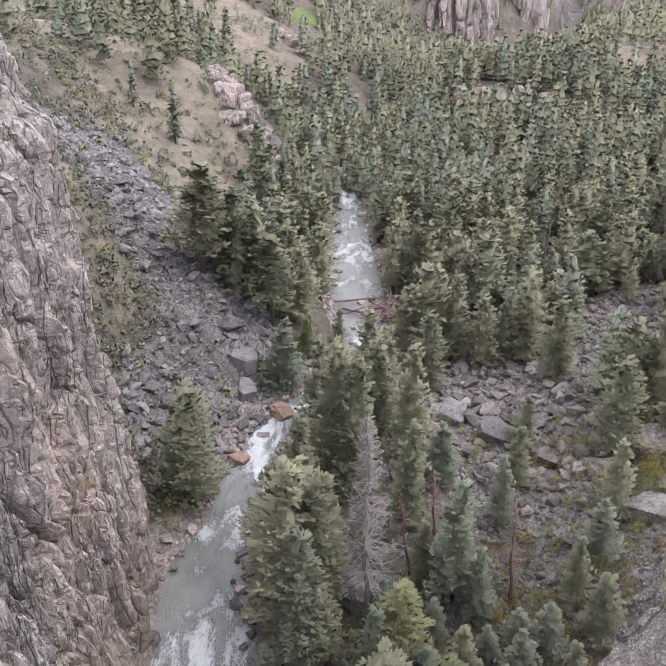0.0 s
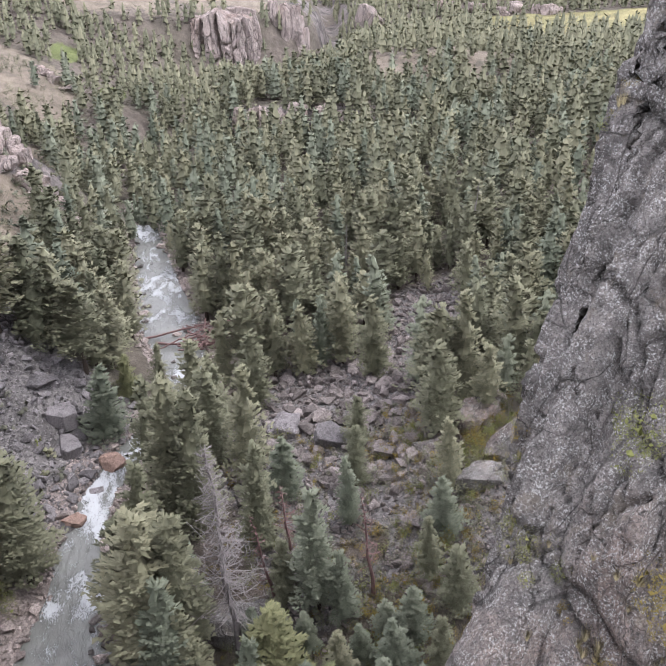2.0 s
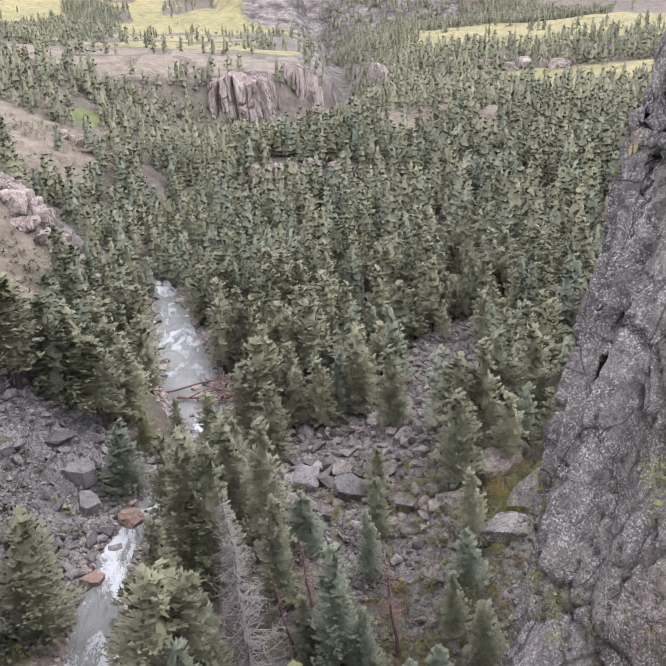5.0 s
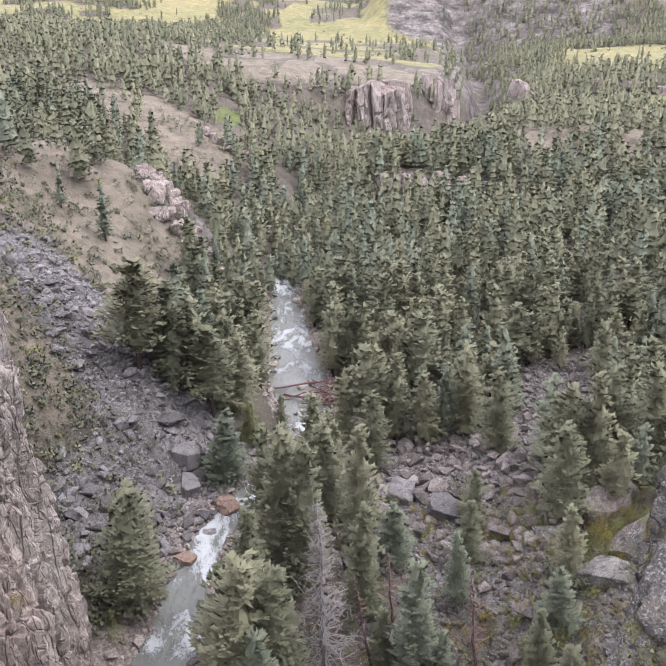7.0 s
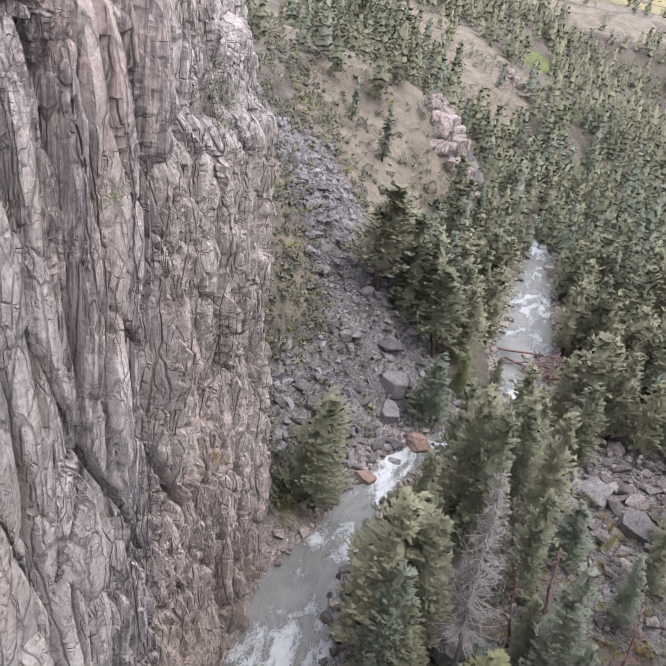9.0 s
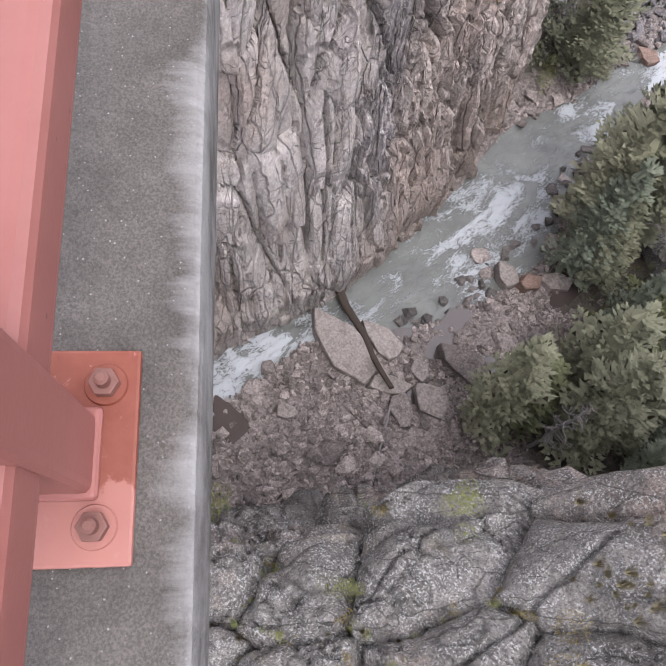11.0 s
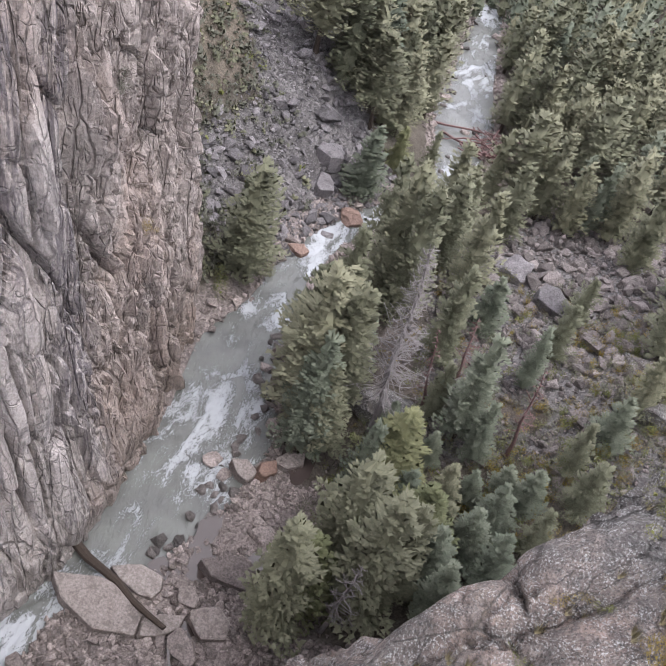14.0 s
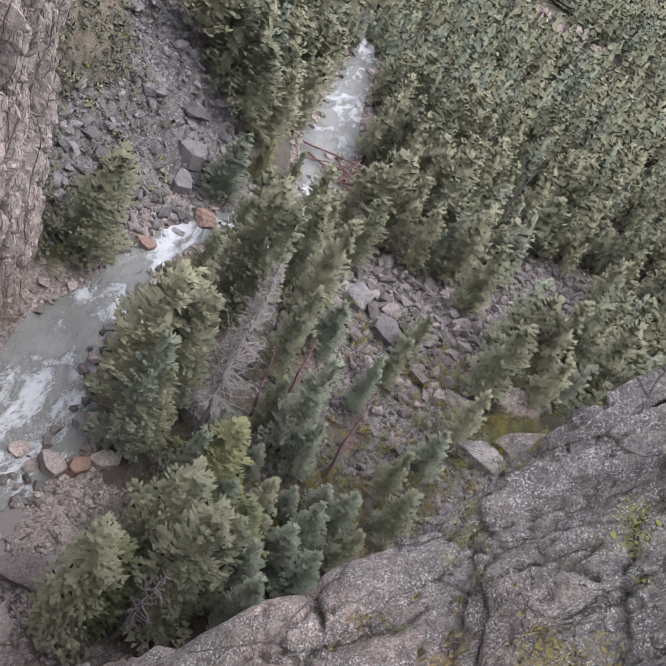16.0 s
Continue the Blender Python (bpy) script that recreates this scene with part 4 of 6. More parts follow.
def rail_post():
    post = new("rail_post")
    bm = bmesh.new()
    box(bm, (0.0, -0.36, KERB + 0.001), (0.30, -0.127, KERB + 0.017), 0.005)
    part("base_plate", bm, PLATE, post, "orange-red primed steel base plate")
    bm = bmesh.new()
    box(bm, (0.095, -0.330, KERB + 0.015), (0.205, -0.182, KERB + 0.86), 0.016, 3)
    part("upright", bm, REDPAINT, post, "salmon-red painted steel tube")
    bm = bmesh.new()
    box(bm, (0.086, -0.337, KERB + 0.016), (0.214, -0.174, KERB + 0.034), 0.009, 3)
    part("weld_collar", bm, REDPAINT, post)
    for bx, by in ((0.052, -0.178), (0.248, -0.174), (0.052, -0.322), (0.248, -0.322)):
        bm = bmesh.new()
        rod(bm, (bx, by, KERB + 0.016), (bx, by, KERB + 0.062), 0.0115, 16, 0.0105)
        rod(bm, (bx, by, KERB + 0.062), (bx, by, KERB + 0.066), 0.0105, 16, 0.006)
        bolt = part("anchor_bolt", bm, BOLTS, post, "rusty red threaded anchor bolt")
        bm = bmesh.new()
        rod(bm, (bx, by, KERB + 0.017), (bx, by, KERB + 0.0215), 0.031, 28, 0.029)
        part("washer", bm, PLATE, bolt, "paint-smeared round washer")
        bm = bmesh.new()
        rod(bm, (bx, by, KERB + 0.0215), (bx, by, KERB + 0.042), 0.0215, 6)
        bmesh.ops.bevel(bm, geom=list(bm.edges), offset=0.0018, segments=2, profile=0.6, affect="EDGES")
        part("nut", bm, BOLTS, bolt, "rusty red hexagonal nut")
    post.matrix_world = BRIDGE
    return tagged(post, "salmon-red steel guard rail post bolted to the concrete kerb", "rail post", "guard rail posts")


def rail(low, high, label):
    ob = new("guard_rail")
    for i in range(-3, 9):
        bm = bmesh.new()
        box(bm, (0.15 + 5.24 * i, -0.300, low), (0.148 + 5.24 * (i + 1), -0.192, high), 0.03, 4)
        part("tube", bm, REDPAINT, ob)
    ob.matrix_world = BRIDGE
    return tagged(ob, label, "guard rail", "guard rails")


kerb()
deck()
first_post = rail_post()
for i in (-4, -3, -2, -1, 1, 2, 3, 4, 5, 6, 7, 8, 9, 10):
    copy_thing(first_post, BRIDGE).matrix_basis = BRIDGE @ Matrix.Translation((2.62 * i, 0, 0))
rail(KERB + 0.225, KERB + 0.35, "salmon-red square steel lower guard rail of the bridge")
rail(KERB + 0.65, KERB + 0.775, "salmon-red square steel upper guard rail of the bridge")


# ---- trees ----
def bushy(rng, h, wide, boughs, sprays, leaf, start=0.12, power=0.72, droop=0.22, thin=0.34):
    """A full conifer crown: boughs at all heights, each a ragged pad of upturned needle sprays."""
    u = rng.rand(boughs * 3)
    u = u[rng.rand(len(u)) < (1 - u) ** power + 0.15][:boughs]
    n, ang, ph = len(u), rng.rand(len(u)) * 6.283, rng.rand(3) * 6.283
    f = start + (1 - start) * u
    lump = 1 + 0.17 * np.sin(2 * ang + 9 * u + ph[0]) + 0.15 * np.sin(3 * ang - 17 * u + ph[1]) + 0.12 * np.sin(ang + 29 * u + ph[2])
    L = (wide * (1 - u) ** power * (0.6 + 0.4 * np.clip(u / 0.15, 0, 1)) * lump + 0.014 * h) * (0.7 + 0.42 * rng.rand(n))
    rise = -droop + (droop + 0.55) * u + 0.12 * rng.randn(n)
    g = 1 - 0.82 * rng.rand(n, sprays) ** 1.2
    A, LL, U = ang[:, None], L[:, None], u[:, None]
    lat = rng.uniform(-1, 1, g.shape) * (1.12 - g) * 0.5 * LL
    out = LL * g
    z = (f * h)[:, None] + out * rise[:, None] - 0.2 * out * g + 0.12 * LL * g**3 + 0.05 * LL * rng.randn(*g.shape)
    p = np.stack([np.cos(A) * out - np.sin(A) * lat, np.sin(A) * out + np.cos(A) * lat, z], -1)
    t = A + np.sign(lat) * 0.55 + 0.5 * rng.randn(*g.shape)
    l = leaf * (0.6 + 0.8 * rng.rand(*g.shape))
    d = np.stack([np.cos(t), np.sin(t), 0.1 + 0.5 * rng.rand(*g.shape) + 0.4 * U], -1) * l[..., None]
    sd = np.stack([-np.sin(t), np.cos(t), 0.6 * rng.randn(*g.shape)], -1) * (l * thin)[..., None]
    tris = np.stack([p - sd, p + sd, p + d], -2).reshape(-1, 3, 3)
    tip = np.stack([np.cos(ang) * L * 0.8, np.sin(ang) * L * 0.8, f * h + 0.8 * L * rise - 0.1 * L], -1)
    side = np.stack([-np.sin(ang), np.cos(ang), 0 * ang], -1) * (0.035 * L)[:, None]
    root = np.stack([0 * ang, 0 * ang, f * h], -1)
    a = np.arange(5) * 1.2566
    head = np.stack([np.cos(a), np.sin(a), 0 * a], -1)
    low = head[:, [1, 0, 2]] * [-1, 1, 1] * 0.011 * h + [0, 0, 0.92 * h]
    top = np.stack([low, 2 * np.array([0, 0, 0.92 * h]) - low, head * 0.015 * h + [0, 0, h]], 1)
    return np.concatenate([tris, np.stack([root - side, root + side, tip], 1), top])


def core(rng, h, wide, tiers, sides, start=0.12, power=0.72, fill=0.78):
    """The dense inside of a crown: ragged skirts one above the other."""
    out = []
    for i in range(tiers):
        u0, u1 = i / tiers, min(1.0, (i + 1.9) / tiers)
        r = fill * wide * (1 - u0) ** power * (0.65 + 0.35 * min(1, u0 / 0.15)) + 0.02 * h
        a = (np.arange(sides) + rng.rand(sides) * 0.7 + 0.5 * i) * 6.283 / sides
        rr = r * (0.72 + 0.5 * rng.rand(sides))
        zz = (start + (1 - start) * u0) * h + 0.03 * h * rng.randn(sides)
        ring = np.stack([np.cos(a) * rr, np.sin(a) * rr, zz], -1)
        tip = np.array([0, 0, (start + (1 - start) * u1) * h])
        out.extend([ring[k], ring[(k + 1) % sides], tip] for k in range(sides))
    return np.array(out)


def tuft(rng, leaves, h, wide, heart=0.26):
    """A round bushy crown of leaf clumps with gaps."""
    out = []
    blobs = [(rng.randn(3) * [0.42, 0.42, 0.26] + [0, 0, 0.58], 0.24 + 0.2 * rng.rand()) for _ in range(7)]
    eight = np.array([[1, 0, 0], [0, 1, 0], [-1, 0, 0], [0, -1, 0], [0, 0, 1], [0, 0, -1.0]])
    for c, r in blobs[:6]:
        k = (eight * (heart + 0.16 * rng.rand(6, 1)) * r + c) * [wide, wide, h]
        k[:, 2] = np.maximum(k[:, 2], 0)
        out.extend(k[list(q)] for q in ((0, 1, 4), (1, 2, 4), (2, 3, 4), (3, 0, 4), (1, 0, 5), (2, 1, 5), (3, 2, 5), (0, 3, 5)))
    for i in range(leaves):
        c, r = blobs[i % 7]
        d = rng.randn(3)
        d /= np.linalg.norm(d)
        p = (c + d * r * (0.75 + 0.3 * rng.rand())) * [wide, wide, h]
        p[2] = max(p[2], 0.04 * h)
        a, b = rng.randn(3), rng.randn(3)
        s = (0.5 + 0.5 * rng.rand()) * (1.1 / leaves ** 0.5) * (wide + h) * 0.5
        a, b = a / np.linalg.norm(a) * s, b / np.linalg.norm(b) * s * 1.3
        out.append([p - a, p + b, p + a])
    return np.array(out)


def outward(q, rise):
    """Wind every leaf to face out of its crown; the way out at each leaf, softened upward."""
    c = q.mean(1)
    way = c * [1, 1, 0] / (np.linalg.norm(c[:, :2], axis=1, keepdims=True) + 0.2) + [0, 0, rise]
    own = np.cross(q[:, 1] - q[:, 0], q[:, 2] - q[:, 0])
    own /= np.linalg.norm(own, axis=1, keepdims=True) + 1e-9
    flip = (own * way).sum(1) < 0
    q = np.where(flip[:, None, None], q[:, ::-1], q)
    way = way / np.linalg.norm(way, axis=1, keepdims=True) + 0.28 * np.where(flip[:, None], -own, own)
    way /= np.linalg.norm(way, axis=1, keepdims=True)
    return q, np.repeat(way[:, None], q.shape[1], 1)


def leaves_mesh(name, q, ways, material):
    ob = mesh_from(name, q.reshape(-1, 3), np.arange(q.shape[0] * q.shape[1]).reshape(q.shape[:2]), material, True)
    ob.data.normals_split_custom_set_from_vertices(ways.reshape(-1, 3).tolist())
    return ob


def quads_mesh(name, q, material, rise=1.0):
    return leaves_mesh(name, *outward(q, rise), material)


def trunk_mesh(h, r, lean=0.0, stubs=0, rng=None, bough=0.0):
    bm = bmesh.new()
    pts = [(lean * (i / 5) ** 2 * h + 0.01 * h * math.sin(i * 2.1), 0.008 * h * math.sin(i * 3.3), h * i / 5 - (0.6 if i == 0 else 0)) for i in range(6)]
    rings = []
    for i, p in enumerate(pts):
        rr = r * (1.25 if i == 0 else 1) * (1 - i / 5.4)
        rings.append([bm.verts.new((p[0] + rr * math.cos(a * 1.0472), p[1] + rr * math.sin(a * 1.0472), p[2])) for a in range(6)])
    for a, b in zip(rings, rings[1:]):
        for j in range(6):
            bm.faces.new((a[j], a[(j + 1) % 6], b[(j + 1) % 6], b[j]))
    for i in range(stubs):
        f = 0.30 + 0.68 * (i + rng.rand() * 0.5) / stubs
        ang, L = rng.rand() * 6.28, bough * min(1, 1.5 - 1.4 * f) * (0.4 + 0.7 * rng.rand()) + 0.2
        base = Vector((lean * f * f * h, 0, f * h))
        mid = base + Vector((math.cos(ang) * L * 0.6, math.sin(ang) * L * 0.6, L * (0.12 * rng.randn() - 0.05)))
        tip = mid + Vector((math.cos(ang + 0.5 * rng.randn()) * L * 0.5, math.sin(ang + 0.5 * rng.randn()) * L * 0.5, L * (0.2 * rng.randn() + 0.18)))
        for p, q2, ra, rb_ in ((base, mid, 0.07, 0.05), (mid, tip, 0.05, 0.025)):
            side = (q2 - p).cross(Vector((0.2, 0.1, 1))).normalized()
            up = side.cross(q2 - p).normalized()
            tri = [[bm.verts.new(c + (side * math.cos(w) + up * math.sin(w)) * rad) for w in (0, 2.09, 4.19)] for c, rad in ((p, ra), (q2, rb_))]
            for j in range(3):
                bm.faces.new((tri[0][j], tri[0][(j + 1) % 3], tri[1][(j + 1) % 3], tri[1][j]))
        for s in range(7):
            g = rng.rand()
            p = mid.lerp(tip, g)
            q2 = p + Vector((rng.randn(), rng.randn(), 0.5 * rng.randn())) * L * 0.22
            w = Vector((0.026, 0.026, 0.0))
            bm.faces.new([bm.verts.new(p - w), bm.verts.new(p + w), bm.verts.new(q2)])
    return bm


def conifer(seed, h, wide, needles, label, detail, **kw):
    rng = np.random.RandomState(seed)
    tree = new("conifer")
    part("trunk", trunk_mesh(h * 0.97, 0.013 * h + 0.06), BARK, tree)
    shape = {k: v for k, v in kw.items() if k in ("start", "power")}
    q = np.concatenate([bushy(rng, h, wide, *detail, **kw), core(rng, h, wide, 12, 9, fill=0.36, **shape)])
    crown = quads_mesh("crown", q, needles)
    crown.parent = tree
    return tagged(tree, label, "conifer tree", "conifers of the valley")


FINE, PLAIN = (190, 27, 0.36), (90, 18, 0.50)
NEAR_MODELS = [
    conifer(1, 20, 3.0, NEEDLE, "tall dark green spruce with drooping boughs", FINE),
    conifer(2, 18, 3.4, NEEDLE, "broad olive-green fir with a ragged outline", FINE, power=0.6, droop=0.12),
    conifer(3, 22, 3.0, NEEDLE2, "slender blue-grey spruce above the river", FINE),
    conifer(4, 16, 3.7, NEEDLE, "open-crowned green pine with a bare lower trunk", (190, 34, 0.36), start=0.28, power=0.5, droop=0.05),
    conifer(5, 12, 2.8, NEEDLE2, "young dense grey-green spruce", (200, 26, 0.30), start=0.05, power=0.8),
    conifer(6, 15, 3.5, NEEDLE3, "bright yellow-green young fir on the river bank", (240, 30, 0.34), start=0.05, power=0.7),
    conifer(7, 29, 3.7, NEEDLE, "very tall olive-green spruce beside the rapids", (290, 28, 0.40), power=0.6, droop=0.2),
]
SLOPE_MODELS = [
    conifer(21, 20, 3.7, NEEDLE, "dark green spruce of the slope forest", PLAIN, power=0.7),
    conifer(22, 18, 4.2, NEEDLE, "olive-green fir of the slope forest", PLAIN, power=0.6, droop=0.15),
    conifer(23, 21, 3.5, NEEDLE2, "blue-grey spruce of the slope forest", PLAIN),
    conifer(24, 16, 4.0, NEEDLE, "ragged pine of the slope forest", PLAIN, start=0.26, power=0.5, droop=0.05),
]


def on_ground(x, y):
    return float(ground_z(np.array([x]), np.array([y]))[0])


def plant(model, x, y, tall, z=None, wide=1.0, spin=None):
    """A copy of a model tree, that tall, leaning a little towards the river as the slope trees do."""
    z = on_ground(x, y) if z is None else z
    scale = tall / MODEL_H[model.name]
    tilt = Matrix.Rotation(radians(-max(0.0, min(7.0, 2 + 0.16 * x)) * min(1, 60 / max(y, 1)) + random.uniform(-2, 2)), 4, "Y") @ Matrix.Rotation(radians(random.uniform(-2, 2)), 4, "X")
    ob = copy_thing(model, Matrix.Translation((x, y, z - 0.15)) @ tilt @ pose(0, 0, 0, 0, 0, random.uniform(0, 360) if spin is None else spin))
    ob.scale = (scale * wide * 1.25, scale * wide * 1.25, scale)
    return ob


MODEL_H = {}
for m, h in zip(NEAR_MODELS + SLOPE_MODELS, (20, 18, 22, 16, 12, 15, 29, 20, 18, 21, 16)):
    MODEL_H[m.name] = h

# trees that stand out singly: x, y, height, model
RIVER_TREES = [
    (10.3, 60.7, 18.2, 2), (4.5, 51.0, 16.2, 5), (-8.9, 57.2, 27, 0), (-7.0, 53.0, 22, 2), (-9.6, 61.5, 24, 1), (-5.6, 58.5, 25, 6), (-4.8, 53.3, 17, 0), (-6.1, 67.1, 12.5, 4), (-6.8, 80.2, 26, 6), (-0.5, 92.8, 18, 1),
    (4.6, 86.8, 20, 0), (-3.5, 77.6, 24, 6), (4.4, 71.2, 17, 0), (-12.0, 66.5, 19, 1), (-10.2, 73.4, 20, 0), (17.5, 55.1, 6.5, 4), (8.3, 56.6, 6, 4)]
BANK_TREES = [
    (-26.1, 76.5, 21, 1), (-18.3, 107.1, 14, 4), (-18.3, 124, 17, 1), (-34.9, 117.1, 20.6, 3), (-29, 118.8, 21, 0), (-26.3, 121.7, 20, 1), (-31, 124, 18, 0),
    (-22, 118, 17, 3), (-36, 124, 15, 1), (-15.0, 116.5, 9, 5), (-28.5, 80, 15, 0), (-20.5, 128, 17, 0), (-25, 130, 19, 2)]
SLOPE_TREES = [
    (32, 81.3, 16, 1), (39.5, 90.3, 20, 0), (29.2, 108.8, 17, 1), (25.7, 119.1, 19, 1), (12.2, 118.8, 18, 0), (17.6, 117.1, 15, 1), (4.4, 148.7, 20, 0),
    (0.2, 156.1, 16, 0), (21.5, 119, 16, 2), (8.5, 124, 17, 1), (36, 95, 15, 3), (44, 98, 18, 1), (1.0, 102.5, 13, 0), (7.5, 108, 16, 1)]
CORNER_TREES = [
    (-0.7, 30.8, 20.6, 0), (6.6, 36.5, 22.4, 0), (2.8, 40.4, 20.1, 1), (12.2, 41.5, 11.8, 4), (15.2, 46.3, 9.4, 4), (4.9, 53.6, 13, 0), (17.4, 49.9, 9.7, 4),
    (0.5, 34.5, 14.2, 5), (11.3, 50, 10.6, 0), (9.5, 44, 14.2, 5), (20.5, 54, 8.3, 4), (24, 60, 9.4, 0), (14, 37.5, 13, 2),
    (9.6, 39.6, 17.7, 6), (1.5, 48.5, 15.3, 2)]
YOUNG_TREES = [(2.8, 57.5, 8.1, 4), (6.6, 62.4, 10.4, 0), (13.2, 58.4, 11.5, 2), (16.6, 70.6, 11.5, 2), (18.8, 77.4, 10.4, 0), (9.0, 79.4, 10.4, 4), (22.0, 48.6, 9.2, 0), (18.2, 43.4, 10.4, 4), (25.8, 54.8, 10.4, 1), (27.4, 64.6, 9.2, 4), (12.4, 46.8, 8.1, 1), (7.4, 47.6, 10.4, 4), (30.2, 70.6, 11.5, 0), (14.2, 53.0, 6.9, 4)]
single = RIVER_TREES + BANK_TREES + SLOPE_TREES + CORNER_TREES + YOUNG_TREES
for x, y, tall, k in single:
    plant(NEAR_MODELS[k], x, y, tall, wide=random.uniform(0.95, 1.15))
single_xy = np.array([(x, y) for x, y, *_ in single])


def forest_density(x, y):
    """Trees for each square metre at a place."""
    c, w = river_x(y), river_w(y)
    left = x < c
    u = np.where(left, c - w - x, x - c - w)
    z = ground_z(x, y, False)
    q = zones(x, y, z)
    d = np.where(left, 0.0, 0.072 * step(0.8, 3, u) * step(76, 96, y))
    d = d * (1 - 0.97 * np.clip(q["scree"], 0, 1)) * (1 - 0.97 * np.clip(q["sand"], 0, 1))
    belt = left * 0.06 * step(0.8, 3, u) * step(24, 15, u) * step(114, 122, y) * step(300, 230, y)
    sand = np.clip(q["sand"], 0, 1)
    hill = left * (0.006 * step(150, 175, y) * step(25, 40, u) * step(240, 225, y) + 0.045 * step(222, 238, y) * (1 - (0.966 - 0.04 * step(380, 430, y)) * sand)) * step(4, 9, u)
    gap = np.maximum(step(30, 20, np.abs(x - 24)) * step(408, 414, y) * step(428, 424, y), step(14, 9, np.abs(x - 66)) * step(430, 440, y) * step(458, 455, y))
    hill = hill * (1 - 0.5 * gap) * (1 - 0.84 * left * step(436, 450, y) * step(-110, -70, x))
    d = (d + belt + hill) * step(8, 11, np.hypot((x - 2) * 0.9, y - 133))
    d = d * (1 - 0.988 * np.clip(q["grass"], 0, 1)) * (1 - np.clip(q["lush"], 0, 1)) * (1 - 0.6 * np.clip(q["rock"], 0, 1))
    return np.where((u < 0.4) & (y < 203), 0, np.where(u < 3, np.maximum(d, 0.05 * (y > 196) * (y < 330)), d))


def scatter(rng, n, box_, chance, apart, view=(-33, 38)):
    """Random places where chance(x, y) per square metre allows, none closer than apart."""
    x0, x1, y0, y1 = box_
    p = np.stack([rng.uniform(x0, x1, n), rng.uniform(y0, y1, n)], 1)
    p = p[rng.rand(n) < chance(p[:, 0], p[:, 1]) * (x1 - x0) * (y1 - y0) / n]
    a = np.degrees(np.arctan2(p[:, 0], p[:, 1]))
    p = p[(a > view[0]) & (a < view[1])]
    taken, out = {}, []
    for x, y in p:
        i, j = int(x // apart), int(y // apart)
        if any((x - q[0]) ** 2 + (y - q[1]) ** 2 < apart * apart for a_ in (-1, 0, 1) for b_ in (-1, 0, 1) for q in taken.get((i + a_, j + b_), ())):
            continue
        taken.setdefault((i, j), []).append((x, y))
        out.append((x, y))
    return np.array(out)


rng = np.random.RandomState(11)
kept = scatter(rng, 120000, (-130, 170, 60, 330), forest_density, 3.5)
kept = kept[[np.min(np.hypot(*(single_xy - p).T)) > 3.2 for p in kept]]
kept = kept[np.argsort(np.hypot(kept[:, 0], kept[:, 1]))]
near_trees, far_near = kept[:230], kept[230:]
for (x, y), z in zip(near_trees, ground_z(near_trees[:, 0], near_trees[:, 1])):
    plant(SLOPE_MODELS[rng.choice(4, p=[0.36, 0.3, 0.2, 0.14])], x, y, rng.uniform(9, 19), z, rng.uniform(0.85, 1.15))


def joined_wood(name, places, label, shapes, low, high, material):
    """Far woods as one mesh: every tree keeps a tone of its own."""
    V, N, tone = [], [], []
    zz = ground_z(places[:, 0], places[:, 1])
    shapes = [outward(q, 1.0) for q in shapes]
    for (x, y), z in zip(places, zz):
        q, way = shapes[rng.randint(len(shapes))]
        s, a, f = rng.uniform(low, high), rng.rand() * 6.28, rng.uniform(0.95, 1.3)
        R3 = np.array([[math.cos(a) * s * f, -math.sin(a) * s * f, 0], [math.sin(a) * s * f, math.cos(a) * s * f, 0], [0.02 * rng.randn(), 0.02 * rng.randn(), s]])
        V.append(q @ R3.T + [x, y, z - 0.2])
        N.append(way @ (R3 / s).T)
        tone.append(np.full(q.shape[0] * q.shape[1], rng.rand()))
    ob = leaves_mesh(name, np.concatenate(V), np.concatenate(N), material)
    attribute(ob, "tone", np.concatenate(tone))
    return tagged(ob, label, "forest", kind="stuff")


def wood_shape(seed, h, wide, boughs, sprays, leaf, tiers, sides, power):
    r = np.random.RandomState(seed)
    return np.concatenate([bushy(r, h, wide, boughs, sprays, leaf, power=power, droop=0.1, thin=0.34), core(r, h, wide, tiers, sides, power=power, fill=0.55)])


MID = [wood_shape(40 + i, 15, 2.9 + 0.2 * i, 52, 6, 0.74, 6, 7, 0.6 + 0.08 * (i % 3)) for i in range(5)]
FARS = [wood_shape(60 + i, 11, 2.4 + 0.2 * i, 19, 2, 1.0, 4, 6, 0.6 + 0.1 * (i % 3)) for i in range(5)]
half = rng.rand(len(far_near)) < 0.72
joined_wood("forest", far_near[half], "dense dark green conifer forest on the valley slopes", MID, 0.6, 1.15, NEEDLE)
joined_wood("forest", far_near[~half], "grey-green spruces among the darker slope forest", MID, 0.55, 1.1, NEEDLE2)
beyond = scatter(rng, 200000, (-420, 440, 300, 1200), lambda x, y: forest_density(x, y) * (0.85 - 0.35 * step(420, 560, np.hypot(x, y))), 3.4, (-31, 36))
beyond = beyond[(beyond[:, 1] > 330) | (np.abs(beyond[:, 0]) > 130)]
joined_wood("far_forest", beyond[np.argsort(np.hypot(beyond[:, 0], beyond[:, 1]) + rng.uniform(0, 450, len(beyond)))][:5200], "far dark green conifers thinning out on to the yellow plateau", FARS, 0.75, 1.25, NEEDLE)

distant = scatter(rng, 60000, (-500, 800, 850, 1750), lambda x, y: 0.0014 * (1 - 0.97 * zones(x, y, 0 * x)["grass"]) * (0.25 + 0.75 * step(1000, 1300, np.hypot(x, y))), 8.0, (-31, 36))
joined_wood("distant_forest", distant[:800], "distant dark trees dotting the far plateau and cliffs", FARS, 0.9, 1.5, NEEDLE)


